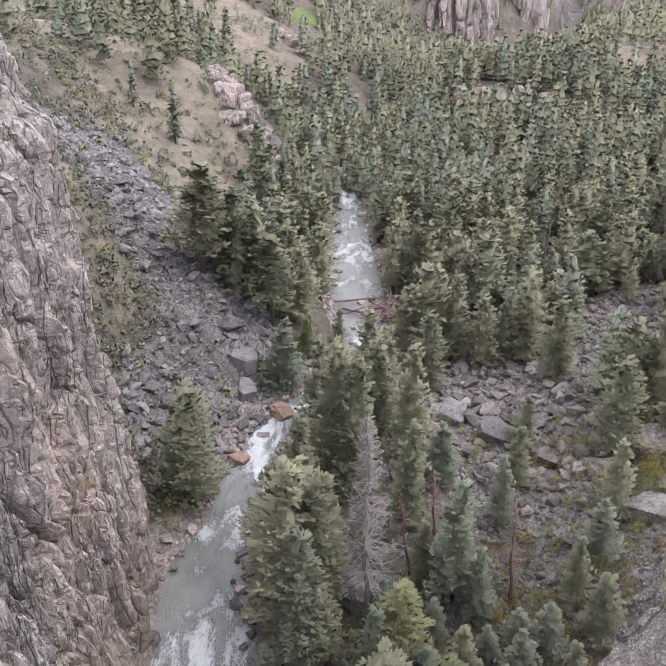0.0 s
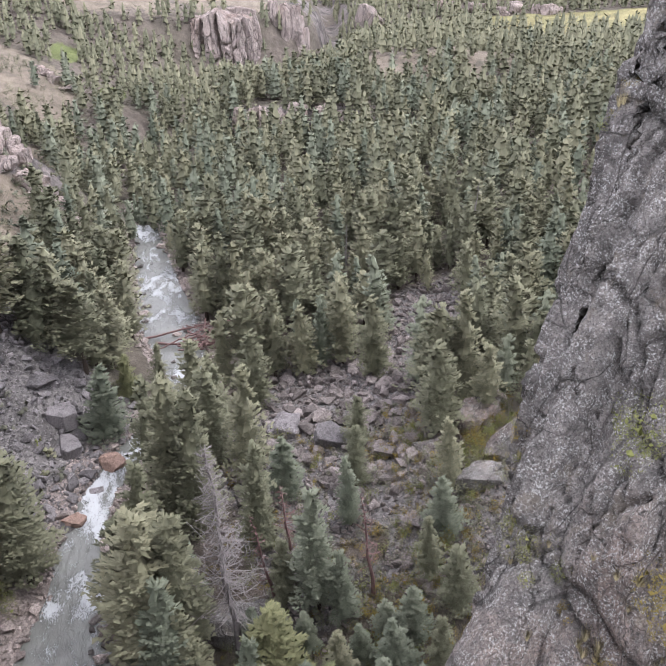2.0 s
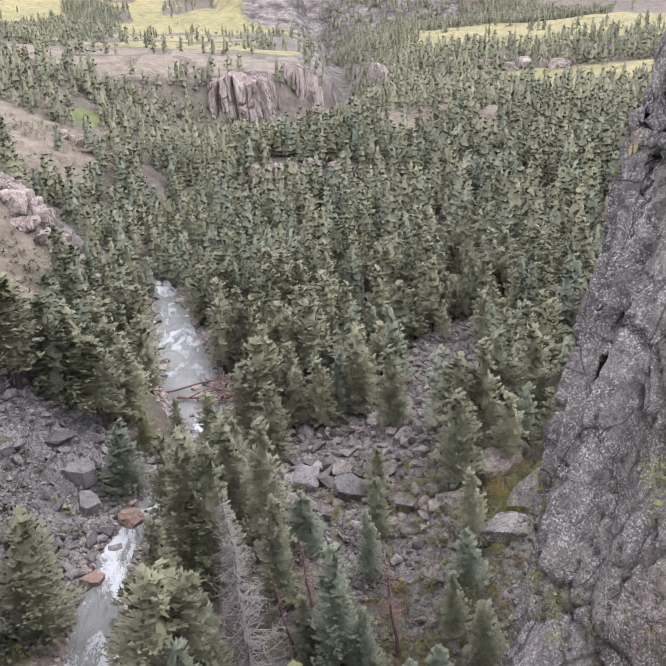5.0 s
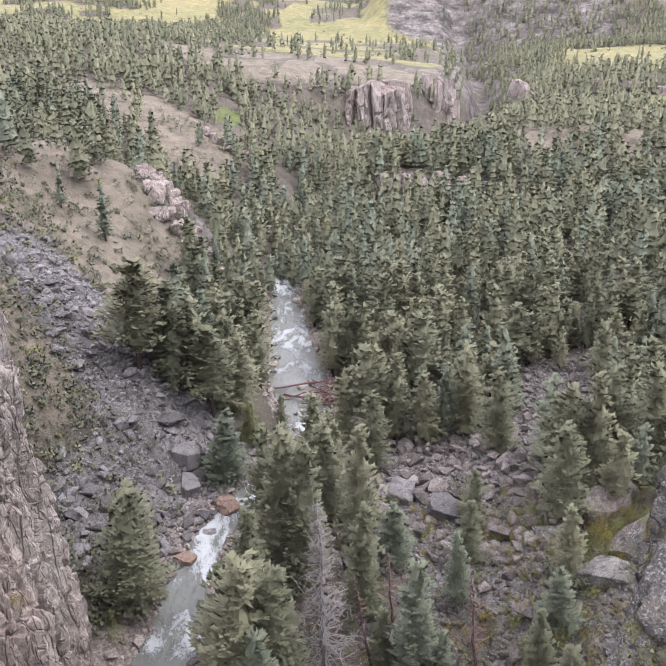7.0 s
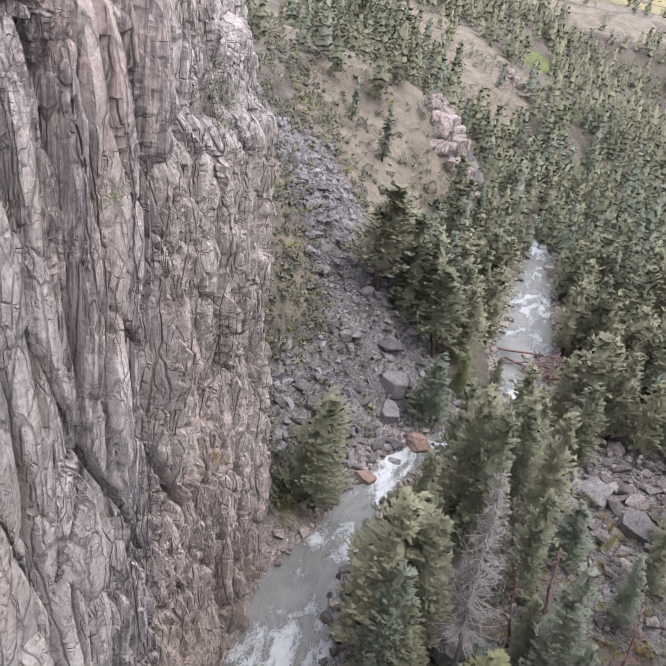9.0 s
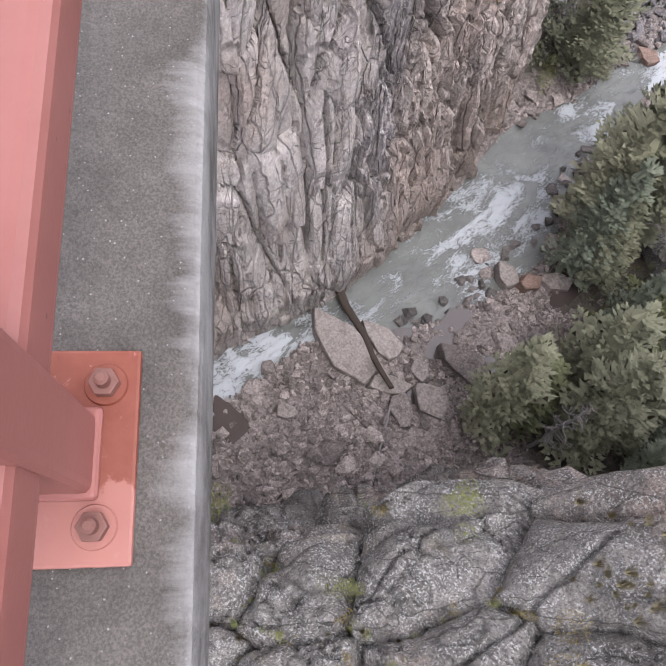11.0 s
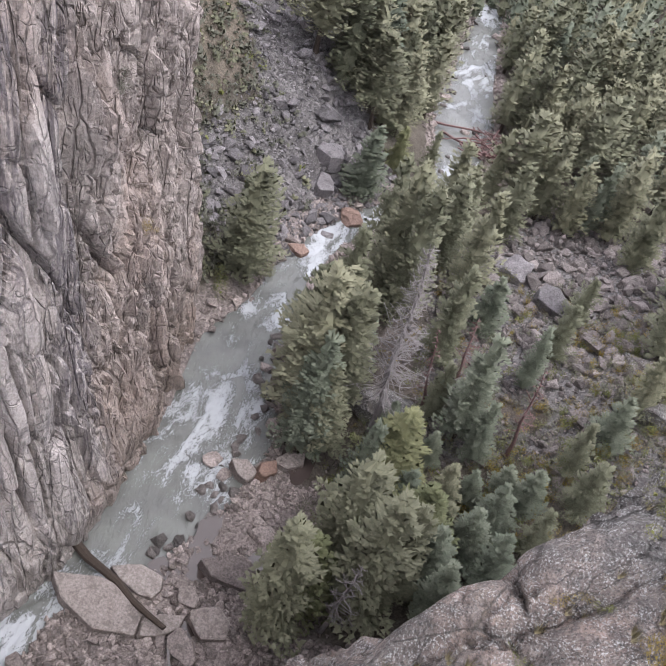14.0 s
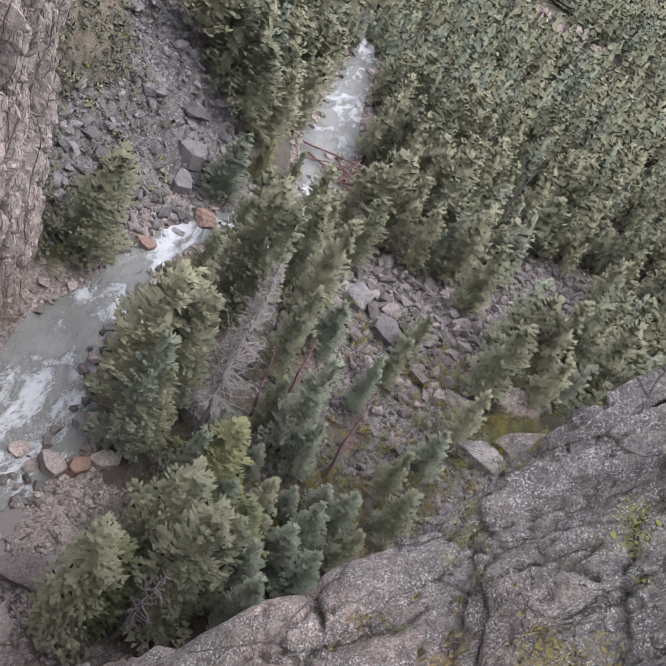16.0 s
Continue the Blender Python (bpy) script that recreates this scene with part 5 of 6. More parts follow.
# ---- loose rock ----
def stone_shapes(n, points, seed, flat=0.75):
    """Angular stones: hulls of random points."""
    shapes, r = [], np.random.RandomState(seed)
    for _ in range(n):
        bm = bmesh.new()
        for p in r.randn(points, 3):
            p = p / np.linalg.norm(p) * (0.75 + 0.35 * r.rand())
            bm.verts.new((p[0] * 0.62, p[1] * 0.5, p[2] * 0.45 * flat))
        h = bmesh.ops.convex_hull(bm, input=bm.verts)
        bmesh.ops.delete(bm, geom=[g for g in {*h["geom_interior"], *h["geom_unused"]} if isinstance(g, bmesh.types.BMVert)], context="VERTS")
        bmesh.ops.triangulate(bm, faces=bm.faces)
        bm.verts.index_update()
        shapes.append((np.array([v.co for v in bm.verts]), np.array([[v.index for v in f.verts] for f in bm.faces])))
        bm.free()
    return shapes


STONES = stone_shapes(10, 13, 5)
CHIPS = stone_shapes(12, 8, 6)


def turn(r):
    q = r.randn(4) * [1.6, 0.5, 0.5, 1.6]
    w, x, y, z = q / np.linalg.norm(q)
    return np.array([[1 - 2 * (y * y + z * z), 2 * (x * y - z * w), 2 * (x * z + y * w)], [2 * (x * y + z * w), 1 - 2 * (x * x + z * z), 2 * (y * z - x * w)], [2 * (x * z - y * w), 2 * (y * z + x * w), 1 - 2 * (x * x + y * y)]])


def rubble(name, places, sizes, label, material, category="rubble", sink=0.15):
    """Loose stones too many to count, as one mesh."""
    V, F, n = [], [], 0
    zz = ground_z(places[:, 0], places[:, 1])
    for (x, y), z, s in zip(places, zz, sizes):
        v, f = (STONES if s > 0.9 else CHIPS)[rng.randint(10)]
        V.append((v * s) @ turn(rng).T + [x, y, z + s * sink])
        F.append(f + n)
        n += len(v)
    ob = mesh_from(name, np.concatenate(V), np.concatenate(F), material)
    return tagged(ob, label, category, kind="stuff")


def screes(side):
    def chance(x, y):
        left = x < river_x(y)
        return np.clip(zones(x, y, ground_z(x, y, False))["scree"], 0, 1) * (left if side else ~left)
    return chance


places = scatter(rng, 90000, (-80, -14, 76, 160), lambda x, y: 9.0 * screes(True)(x, y), 0.33)
sizes = 0.32 + 0.5 * rng.rand(len(places)) ** 2 + 1.6 * (rng.rand(len(places)) < 0.10) * rng.rand(len(places))
left_scree = rubble("scree", places, sizes, "slope of broken grey scree blocks running down to the river", SCREE, "scree")
places = scatter(rng, 90000, (-8, 62, 52, 155), lambda x, y: 5.0 * screes(False)(x, y), 0.42)
sizes = 0.38 + 0.7 * rng.rand(len(places)) ** 2 + 2.0 * (rng.rand(len(places)) < 0.10) * rng.rand(len(places))
right_talus = rubble("talus", places, sizes, "field of grey-brown talus blocks between the trees", TALUS, "talus")


BAR_POOLS = ((-13.3, 40.0, 1.5, 3.2), (-10.2, 33.8, 2.0, 2.2), (-8.6, 26.6, 2.2, 1.5), (-5.0, 50.2, 3.0, 2.6), (-4.6, 36.8, 1.6, 1.6), (-18.5, 10.5, 3.0, 1.6), (-11.2, 37.2, 1.2, 2.6), (-13.0, 31.6, 1.6, 1.2))


def shore(x, y):
    u = np.abs(x - river_x(y)) - river_w(y)
    bar = (x > river_x(y)) * np.maximum(step(17, 10, u) * step(53, 47, y), step(28, 22, u) * step(34, 28, y))
    for px_, py_, sx_, sy_ in BAR_POOLS:
        bar = bar * step(0.75, 1.05, np.hypot((x - px_) / sx_, (y - py_) / sy_))
    bar = bar * step(1.6, 2.6, np.hypot(x + 8.7, (y - 39.9) * 0.6))
    return np.maximum(np.where(x < river_x(y), step(57, 62, y), 1) * 1.6 * step(-1.6, -0.2, u) * step(3.5, 1.2, u) * step(-0.5, 0.6, fbm(x / 3, y / 3, 2, 3) - 0.2), 3.4 * bar * step(0.28, 0.42, fbm(x / 4, y / 4, 3, 1))) * (y < 225)


places = scatter(rng, 130000, (-32, 14, 2, 225), lambda x, y: 1.8 * shore(x, y), 0.25, (-85, 30))
sizes = 0.36 + 0.8 * rng.rand(len(places)) ** 2 + 1.3 * (rng.rand(len(places)) < 0.10) * rng.rand(len(places))
rubble("river_stones", places, sizes, "pinkish-grey river stones and gravel along the water", RUBBLE, "stones")
single_rocks = []
for k in range(46):
    y = rng.uniform(31, 74) if k < 32 else rng.uniform(125, 198)
    x = river_x(y) + river_w(y) * rng.uniform(0.45, 1.02) * (1 if k < 32 or rng.rand() < 0.5 else -1)
    single_rocks.append((x, y, rng.uniform(0.9, 2.2), rng.randint(10)))
for k in range(46):
    x, y = rng.uniform(-15.5, -3.5), rng.uniform(22, 51)
    single_rocks.append((x, y, rng.uniform(0.8, 2.0) * (0.7 + 0.3 * rng.rand()), rng.randint(10)))
for x, y, size, k in single_rocks:
    wet = abs(x - river_x(y)) < river_w(y) + 0.3
    v, f = STONES[k]
    me = bpy.data.meshes.new("rock")
    me.from_pydata([tuple(p * size) for p in v], [], [tuple(int(i) for i in t) for t in f])
    me.materials.append(WETROCK if wet else RUBBLE)
    ob = new("rock", me)
    ob.matrix_world = Matrix.Translation((x, y, river_z(y) + 0.1 * size if wet else on_ground(x, y) + 0.12 * size)) @ Matrix(turn(rng).tolist()).to_4x4()
    if wet:
        tagged(ob, "dark wet rock breaking the river surface", "rock", "rocks in the river")
    else:
        tagged(ob, "angular pinkish-grey rock lying on the gravel bar", "rock", "rocks on the gravel bar")


# single blocks of the two stone fields
def stone_parts(parent, box_, chance, count, low, high, material):
    spots = scatter(rng, 9000, box_, chance, 1.5)
    spots = spots[np.argsort(np.hypot(spots[:, 0], spots[:, 1]))][:count]
    meshes = []
    for v, f in STONES:
        me = bpy.data.meshes.new("block")
        me.from_pydata([tuple(p) for p in v], [], [tuple(int(i) for i in t) for t in f])
        me.materials.append(material)
        meshes.append(me)
    for (x, y), z in zip(spots, ground_z(spots[:, 0], spots[:, 1])):
        s = rng.uniform(low, high)
        ob = new("block", meshes[rng.randint(len(meshes))])
        ob.matrix_world = Matrix.Translation((x, y, z + 0.2 * s)) @ Matrix(turn(rng).tolist()).to_4x4() @ Matrix.Diagonal((s, s * 0.9, s * 0.8, 1))
        ob.parent = parent


stone_parts(left_scree, (-60, -14, 78, 135), lambda x, y: 0.12 * screes(True)(x, y), 160, 1.4, 3.4, SCREE)
stone_parts(right_talus, (-6, 60, 76, 140), lambda x, y: 0.12 * screes(False)(x, y), 170, 1.4, 3.8, TALUS)


# ---- boulders that stand out ----
def boulder(seed, size, material, label, place, spin=0.0, tip=0.0, sink=0.25, z=None):
    """A big rounded block: a ball cut by a few planes, with worn edges."""
    r = np.random.RandomState(seed)
    bm = bmesh.new()
    bmesh.ops.create_icosphere(bm, subdivisions=4, radius=0.62)
    cuts = [(lambda n: n / np.linalg.norm(n))(r.randn(3)) for _ in range(13)] + [np.array([0, 0, 1.0])]
    offs = [0.34 + 0.14 * r.rand() for _ in range(14)]
    for v in bm.verts:
        p = np.array(v.co)
        for n, o in zip(cuts, offs):
            d = p @ n - o
            if d > 0:
                p = p - n * d
        wob = noise.fractal(Vector(p * 3.1 + seed), 1.0, 2.0, 4)
        p = p * (1 + 0.13 * wob)
        v.co = (p[0] * size[0], p[1] * size[1], p[2] * size[2])
    ob = part("boulder", bm, material)
    for f in ob.data.polygons:
        f.use_smooth = False
    zz = on_ground(*place) if z is None else z
    ob.matrix_world = pose(place[0], place[1], zz + size[2] * (0.42 - sink), tip, tip * 0.6, spin)
    return tagged(ob, label, "boulder", "boulders of the canyon")


def slab(seed, size, material, label, place, spin=0.0, tip=0.0, z=None, sides=8):
    """A flat block with an uneven outline, broken edges and a nearly level top."""
    r = np.random.RandomState(seed)
    bm = bmesh.new()
    ang = np.sort((np.arange(sides) + 0.6 * r.rand(sides)) * 6.283 / sides)
    rad = 0.34 + 0.2 * r.rand(sides)
    low = [bm.verts.new((math.cos(a) * q * 1.08 * size[0], math.sin(a) * q * 1.08 * size[1], -0.5 * size[2])) for a, q in zip(ang, rad)]
    high = [bm.verts.new((math.cos(a) * q * size[0], math.sin(a) * q * size[1], (0.42 + 0.16 * r.rand()) * size[2])) for a, q in zip(ang, rad)]
    bm.faces.new(low[::-1])
    bm.faces.new(high)
    for i in range(sides):
        bm.faces.new((low[i], low[(i + 1) % sides], high[(i + 1) % sides], high[i]))
    bmesh.ops.bevel(bm, geom=[e for e in bm.edges if e.verts[0].co.z > 0 or e.verts[1].co.z > 0], offset=0.09 * min(size), segments=2, profile=0.6, affect="EDGES")
    bmesh.ops.triangulate(bm, faces=bm.faces)
    bmesh.ops.subdivide_edges(bm, edges=bm.edges, cuts=2, use_grid_fill=True)
    for v in bm.verts:
        v.co += v.co.normalized() * 0.05 * min(size) * noise.fractal(v.co * 1.3 + Vector((seed, 0, 0)), 1.0, 2.0, 4)
    ob = part("boulder", bm, material)
    ob.matrix_world = pose(place[0], place[1], (on_ground(*place) if z is None else z) + size[2] * 0.25, tip, tip * 0.5, spin)
    return tagged(ob, label, "boulder", "boulders of the canyon")


boulder(1, (5.5, 4.6, 5.2), SCREE, "big upright grey boulder in the talus field", (11.3, 96.1), 20)
slab(2, (7.4, 4.6, 3.2), SCREE, "dark tilted slab boulder in the talus field", (17.5, 89.3), -25, 14)
slab(3, (6.2, 5.0, 3.2), SCREE, "flat-topped grey block at the foot of the scree", (-25.1, 107.3), 10, 6)
slab(4, (4.0, 5.2, 2.6), SCREE, "tilted grey slab at the foot of the scree", (-23.9, 102.6), 30, 18)
boulder(5, (3.4, 2.8, 2.4), ORANGE, "rusty orange boulder at the edge of the rapids", (-21.9, 87.6), 15, z=1.0)
boulder(6, (4.6, 3.2, 2.8), ORANGE, "rusty orange boulder beside the white water", (-17.0, 100.3), -10, z=1.9)
boulder(7, (4.0, 3.2, 2.2), RUBBLE, "dark wet boulder in the river margin", (-14.4, 67.0), 0, z=0.4)
boulder(8, (4.0, 3.4, 2.6), RUBBLE, "dark wet boulder by the tree roots at the water", (-12.8, 62.3), 40, z=0.4)
boulder(9, (1.8, 1.5, 1.2), RUBBLE, "small dark boulder standing in the rapids", (-16.2, 63.3), 0, z=0.2)
slab(10, (4.6, 2.2, 1.6), RUBBLE, "long low rock under the river bank trees", (-9.7, 54.6), 10, z=0.5)
boulder(11, (2.8, 2.2, 1.8), RUBBLE, "round dark boulder at the river edge upstream", (-14.0, 153.5), 0, z=3.7)
boulder(12, (2.2, 1.8, 1.4), RUBBLE, "dark boulder standing in the upper river", (-6.7, 142.5), 0, z=3.3)
boulder(13, (4.6, 3.6, 3.0), SCREE, "grey block high on the scree foot", (-28.6, 111.7), 35, 10)
boulder(14, (2.8, 2.2, 1.8), RUBBLE, "dark boulder in the topmost rapids", (-10.8, 193.0), 0, z=5.6)
slab(15, (11.6, 5.6, 2.4), PALE, "large pale flat slab beside the narrow white water", (-17.0, 25.6), 4, 4, z=0.3, sides=7)
slab(16, (7.0, 3.4, 1.6), PALE, "pale broken slab end under the fallen log", (-15.0, 29.3), -4, 6, z=0.2)
slab(17, (8.2, 3.6, 2.6), RUBBLE, "long pinkish slab lying in the shallow pools", (-6.4, 34.0), -4, 8)
slab(18, (5.4, 3.6, 2.2), PALE, "pale angular block on the gravel bar", (-6.7, 28.1), 8, 10, sides=6)
slab(19, (5.2, 2.4, 1.8), PALE, "tilted grey block at the end of the log", (-10.5, 26.0), 50, 10, sides=6)
slab(20, (3.0, 2.6, 2.0), PALE, "small pale block on the gravel bar", (-9.7, 29.9), 0, 10, sides=6)
boulder(21, (3.2, 2.6, 2.2), RUBBLE, "brown block at the foot of the granite", (-9.3, 16.0), 25, 8)
slab(22, (4.2, 3.0, 2.2), PALE, "pale block at the head of the gravel bar", (-11.4, 46.6), 5, 10, z=0.3, sides=5)
slab(23, (3.8, 2.6, 2.4), ORANGE, "pinkish block at the head of the gravel bar", (-9.0, 47.8), 60, 12, sides=5)
slab(24, (4.8, 3.0, 1.9), PALE, "low pale slab at the head of the gravel bar", (-7.0, 50.2), 35, 8, sides=6)
boulder(25, (4.0, 2.6, 2.0), RUBBLE, "grey-brown block among the shallow pools", (-5.2, 39.7), 5, 5)
slab(26, (2.6, 2.1, 1.2), PALE, "grey stone slab on the gravel", (-15.7, 15.6), 30, 5)
slab(27, (4.0, 2.8, 2.0), RUBBLE, "wedge-shaped block below the granite", (-7.6, 25.0), -30, 14, sides=6)
boulder(28, (2.6, 2.2, 1.3), RUBBLE, "dark rock breaking the narrow rapids", (-20.3, 14.6), 0, z=0.1)
boulder(29, (2.4, 1.8, 1.3), RUBBLE, "dark wet rock in the shallows", (-15.6, 46.6), 0, z=0.1)
boulder(30, (1.9, 1.5, 1.2), RUBBLE, "dark wet rock beside another in the shallows", (-13.4, 45.2), 40, z=0.1)
boulder(31, (9, 6, 6.5), GRANITE, "mossy grey outcrop among the near trees", (1.8, 61.5), 20, sink=0.42)
boulder(32, (9, 6, 8), GRANITE, "dark jointed granite outcrop on the wooded slope", (38.5, 84.0), 25, 4, sink=0.42)
boulder(33, (6, 4, 4.5), GRANITE, "grey granite outcrop below the trees", (30.5, 78.0), -20, 4, sink=0.42)
boulder(34, (6, 3, 6), GRANITE, "dark granite rib among yellow shrubs", (26.5, 66.0), 40, 8, sink=0.42)
boulder(35, (9, 5, 9), GRANITE, "dark granite rib below the granite wall", (40.5, 74.5), 35, 6, sink=0.42)
boulder(36, (7, 4, 6), GRANITE, "low dark granite rib among ochre shrubs", (33.5, 70.0), 10, 6, sink=0.42)
ledge = np.random.RandomState(78)
for i in range(9):
    boulder(160 + i, (ledge.uniform(5, 9), 5, ledge.uniform(9, 14)), PINKROCK, "pinkish rock ledge in the upper forest", (17 + 4.8 * i + ledge.uniform(-2, 2), 274 - 1.0 * i), ledge.uniform(0, 180))
pillar = np.random.RandomState(79)
for i in range(9):
    boulder(180 + i, (pillar.uniform(7, 10), pillar.uniform(6, 9), pillar.uniform(20, 30) - 2.2 * abs(i - 3)), PINKROCK, "pink rock pillar beside the gorge", (54 + 2.8 * i + pillar.uniform(-1, 1), 450 + 1.0 * i + pillar.uniform(-2, 2)), pillar.uniform(0, 180), sink=0.2)
boulder(190, (20, 14, 24), PINKROCK, "smooth pale rock dome at the gorge rim", (122, 505), 20, sink=0.2)
for i in range(8):
    boulder(191 + i, (pillar.uniform(8, 15), 7, pillar.uniform(7, 12)), PINKROCK, "rough rock rim below the yellow meadow", (168 + 9 * i + pillar.uniform(-3, 3), 500 - 6 * i + pillar.uniform(-4, 4)), pillar.uniform(0, 180), sink=0.25)
crag = np.random.RandomState(77)
for i in range(32):
    f = i / 31
    cx, cy = -34.5 - 21 * f + crag.uniform(-2.5, 2.5), 184 + 22 * f + crag.uniform(-4, 4)
    boulder(100 + i, (crag.uniform(4, 8), crag.uniform(3.5, 6), crag.uniform(4.5, 8.5)), PINKROCK, "weathered pinkish crag at the end of the sandy spur", (cx, cy), crag.uniform(0, 180), 6, 0.3)
for i in range(8):
    boulder(240 + i, (crag.uniform(4, 8), crag.uniform(3, 6), crag.uniform(3, 6)), PINKROCK, "pinkish crag on the second spur", (-62 + 3.2 * i + crag.uniform(-2, 2), 330 - 1.2 * i + crag.uniform(-5, 6)), crag.uniform(0, 180), 6)


# ---- pools on the gravel bar ----
def pool(place, size, z):
    n = 40
    a = np.linspace(0, 2 * np.pi, n, endpoint=False)
    rr = 0.25 + 1.5 * fbm(np.cos(a) * 1.6 + place[0], np.sin(a) * 1.6 + place[1], 3, 2)
    V = np.concatenate([[[0, 0, 0]], np.stack([np.cos(a) * rr * size[0], np.sin(a) * rr * size[1], 0 * a], 1)]) + [*place, z]
    F = np.array([[0, 1 + i, 1 + (i + 1) % n] for i in range(n)])
    ob = mesh_from("water_pool", V, F, POOL)
    return tagged(ob, "still brown shallow pool on the gravel bar", "pool", kind="structure")


def pool_material():
    m, t, b = mat("brown_pool_water", 0.08, spec=0.5)
    n = Net(t)
    n.put(b.inputs["Base Color"], n.mix(n.noise(0.5, 4, 0.6, n.coords()), (0.06, 0.046, 0.041), (0.088, 0.07, 0.065)))
    n.bump(n.noise(3, 3, 0.5, n.coords()), 0.1, 0.03, b)
    return m


POOL = pool_material()
for px_, py_, sx_, sy_ in BAR_POOLS:
    pool((px_, py_), (sx_, sy_), on_ground(px_, py_) + 0.22)


# ---- dead wood ----
def dead_tree(x, y, h, material, label, lean, stubs, bough, seed):
    r = np.random.RandomState(seed)
    tree = new("dead_tree")
    part("trunk", trunk_mesh(h, 0.012 * h + 0.08, 0.0, stubs, r, bough), material, tree)
    tree.matrix_world = Matrix.Translation((x, y, on_ground(x, y))) @ Matrix.Rotation(radians(lean), 4, "Y")
    return tagged(tree, label, "dead tree", "dead standing trees")


dead_tree(0.6, 58.1, 31.5, DEADWOOD, "bare silvery-grey dead conifer with fine twigs", -3.5, 260, 4.2, 3)
dead_tree(17.1, 60.3, 16, REDWOOD, "reddish-brown dead trunk with a few stubs", -7, 34, 1.6, 4)
dead_tree(4.2, 32.5, 16, DEADWOOD, "thin grey dead snag beside the big spruce", 2, 50, 2.4, 5)
dead_tree(-7.5, 79, 10, BARK, "bare dark trunk among the river spruces", -3, 10, 0.8, 6)
dead_tree(62, 150, 17, DEADWOOD, "pale leaning snag in the slope forest", 4, 24, 1.0, 7)
dead_tree(33, 152, 14, DEADWOOD, "pale upright snag in the slope forest", 0, 20, 1.0, 8)
dead_tree(5.5, 63, 15, REDWOOD, "thin brown leaning dead trunk", -10, 30, 1.4, 9)
dead_tree(8.2, 69, 11, REDWOOD, "thin bare reddish dead tree", -6, 40, 1.8, 10)


def log(a, b, r, material, label, parent=None):
    bm = bmesh.new()
    a, b = Vector(a), Vector(b)
    n = 7
    side = (b - a).cross(Vector((0, 0, 1))).normalized()
    rings = []
    for i in range(n):
        p = a.lerp(b, i / (n - 1)) + side * r * 0.22 * math.sin(i * 1.7) + Vector((0, 0, r * 0.4 * math.cos(i * 2.3)))
        rr = r * (1 - 0.5 * i / (n - 1))
        up = Vector((0, 0, 1))
        rings.append([bm.verts.new(p + (side * math.cos(w * 0.785) + up * math.sin(w * 0.785)) * rr) for w in range(8)])
    for p, q in zip(rings, rings[1:]):
        for j in range(8):
            bm.faces.new((p[j], p[(j + 1) % 8], q[(j + 1) % 8], q[j]))
    bm.faces.new(rings[0])
    bm.faces.new(rings[-1][::-1])
    ob = part("log", bm, material, parent)
    return ob if parent else tagged(ob, label, "log", "fallen logs")


log((-23.2, 30.0, 0.6), (-10.0, 25.4, 2.9), 0.55, BARK, "fallen reddish-brown log lying across the slab and the water")
log((-9.0, 24.6, 2.4), (-4.5, 17.5, 3.4), 0.16, DEADWOOD, "thin grey pole lying on the gravel bar")
log((-14.0, 141.0, 3.9), (3.2, 145.5, 4.8), 0.28, REDWOOD, "long bare log bridging the upper river")
log((-11.0, 139.0, 3.7), (5.0, 134.0, 4.4), 0.30, REDWOOD, "second log lying across the upper river")
log((2.0, 27.5, 3.6), (9.0, 30.0, 5.2), 0.22, DEADWOOD, "dark rotten log under the corner trees")
log((-5.8, 138.5, 4.6), (-11.0, 136.0, 3.4), 0.2, REDWOOD, "broken log end in the rapids")
jam = tagged(new("log_jam"), "tangled pile of reddish driftwood logs on the river bank", "log jam")
jam_z = on_ground(3.5, 138.5)
for i in range(64):
    cx, cy, ang = rng.uniform(-4.0, 6.0), rng.uniform(133.5, 142.5), rng.normal(0.2, 0.75)
    L, zc = rng.uniform(2.5, 8.0), max(jam_z - 1.0, on_ground(cx, cy)) + rng.uniform(0.3, 2.2)
    dx, dy, dz = math.cos(ang) * L / 2, math.sin(ang) * L / 2, rng.normal(0, 0.35)
    log((cx - dx, cy - dy, zc - dz), (cx + dx, cy + dy, zc + dz), rng.uniform(0.09, 0.24), REDWOOD, "", jam)


# ---- shrubs, sage and grass ----
BUSH = [tuft(np.random.RandomState(80 + i), 56, 1.0, 0.75, 0.62) for i in range(5)]
BIGBUSH = [tuft(np.random.RandomState(90 + i), 270, 1.0, 0.75, 0.12) for i in range(4)]
FULLBUSH = [tuft(np.random.RandomState(95 + i), 1500, 1.0, 0.75, 0.12) for i in range(3)]


def brush(name, places, low, high, material, label, shapes=BUSH, zz=None, category="shrubs"):
    V, N, tone = [], [], []
    zz = ground_z(places[:, 0], places[:, 1]) if zz is None else zz
    shapes = [outward(q, 0.9) for q in shapes]
    for (x, y), z in zip(places, zz):
        (q, way), s, a = shapes[rng.randint(len(shapes))], rng.uniform(low, high), rng.rand() * 6.28
        R3 = np.array([[math.cos(a), -math.sin(a), 0], [math.sin(a), math.cos(a), 0], [0, 0, rng.uniform(0.7, 1.1)]]) * s
        V.append(q @ R3.T + [x, y, z - 0.05])
        N.append(way @ (R3 / s).T)
        tone.append(np.full(q.shape[0] * q.shape[1], rng.rand()))
    ob = leaves_mesh(name, np.concatenate(V), np.concatenate(N), material)
    attribute(ob, "tone", np.concatenate(tone))
    return tagged(ob, label, category, kind="stuff")


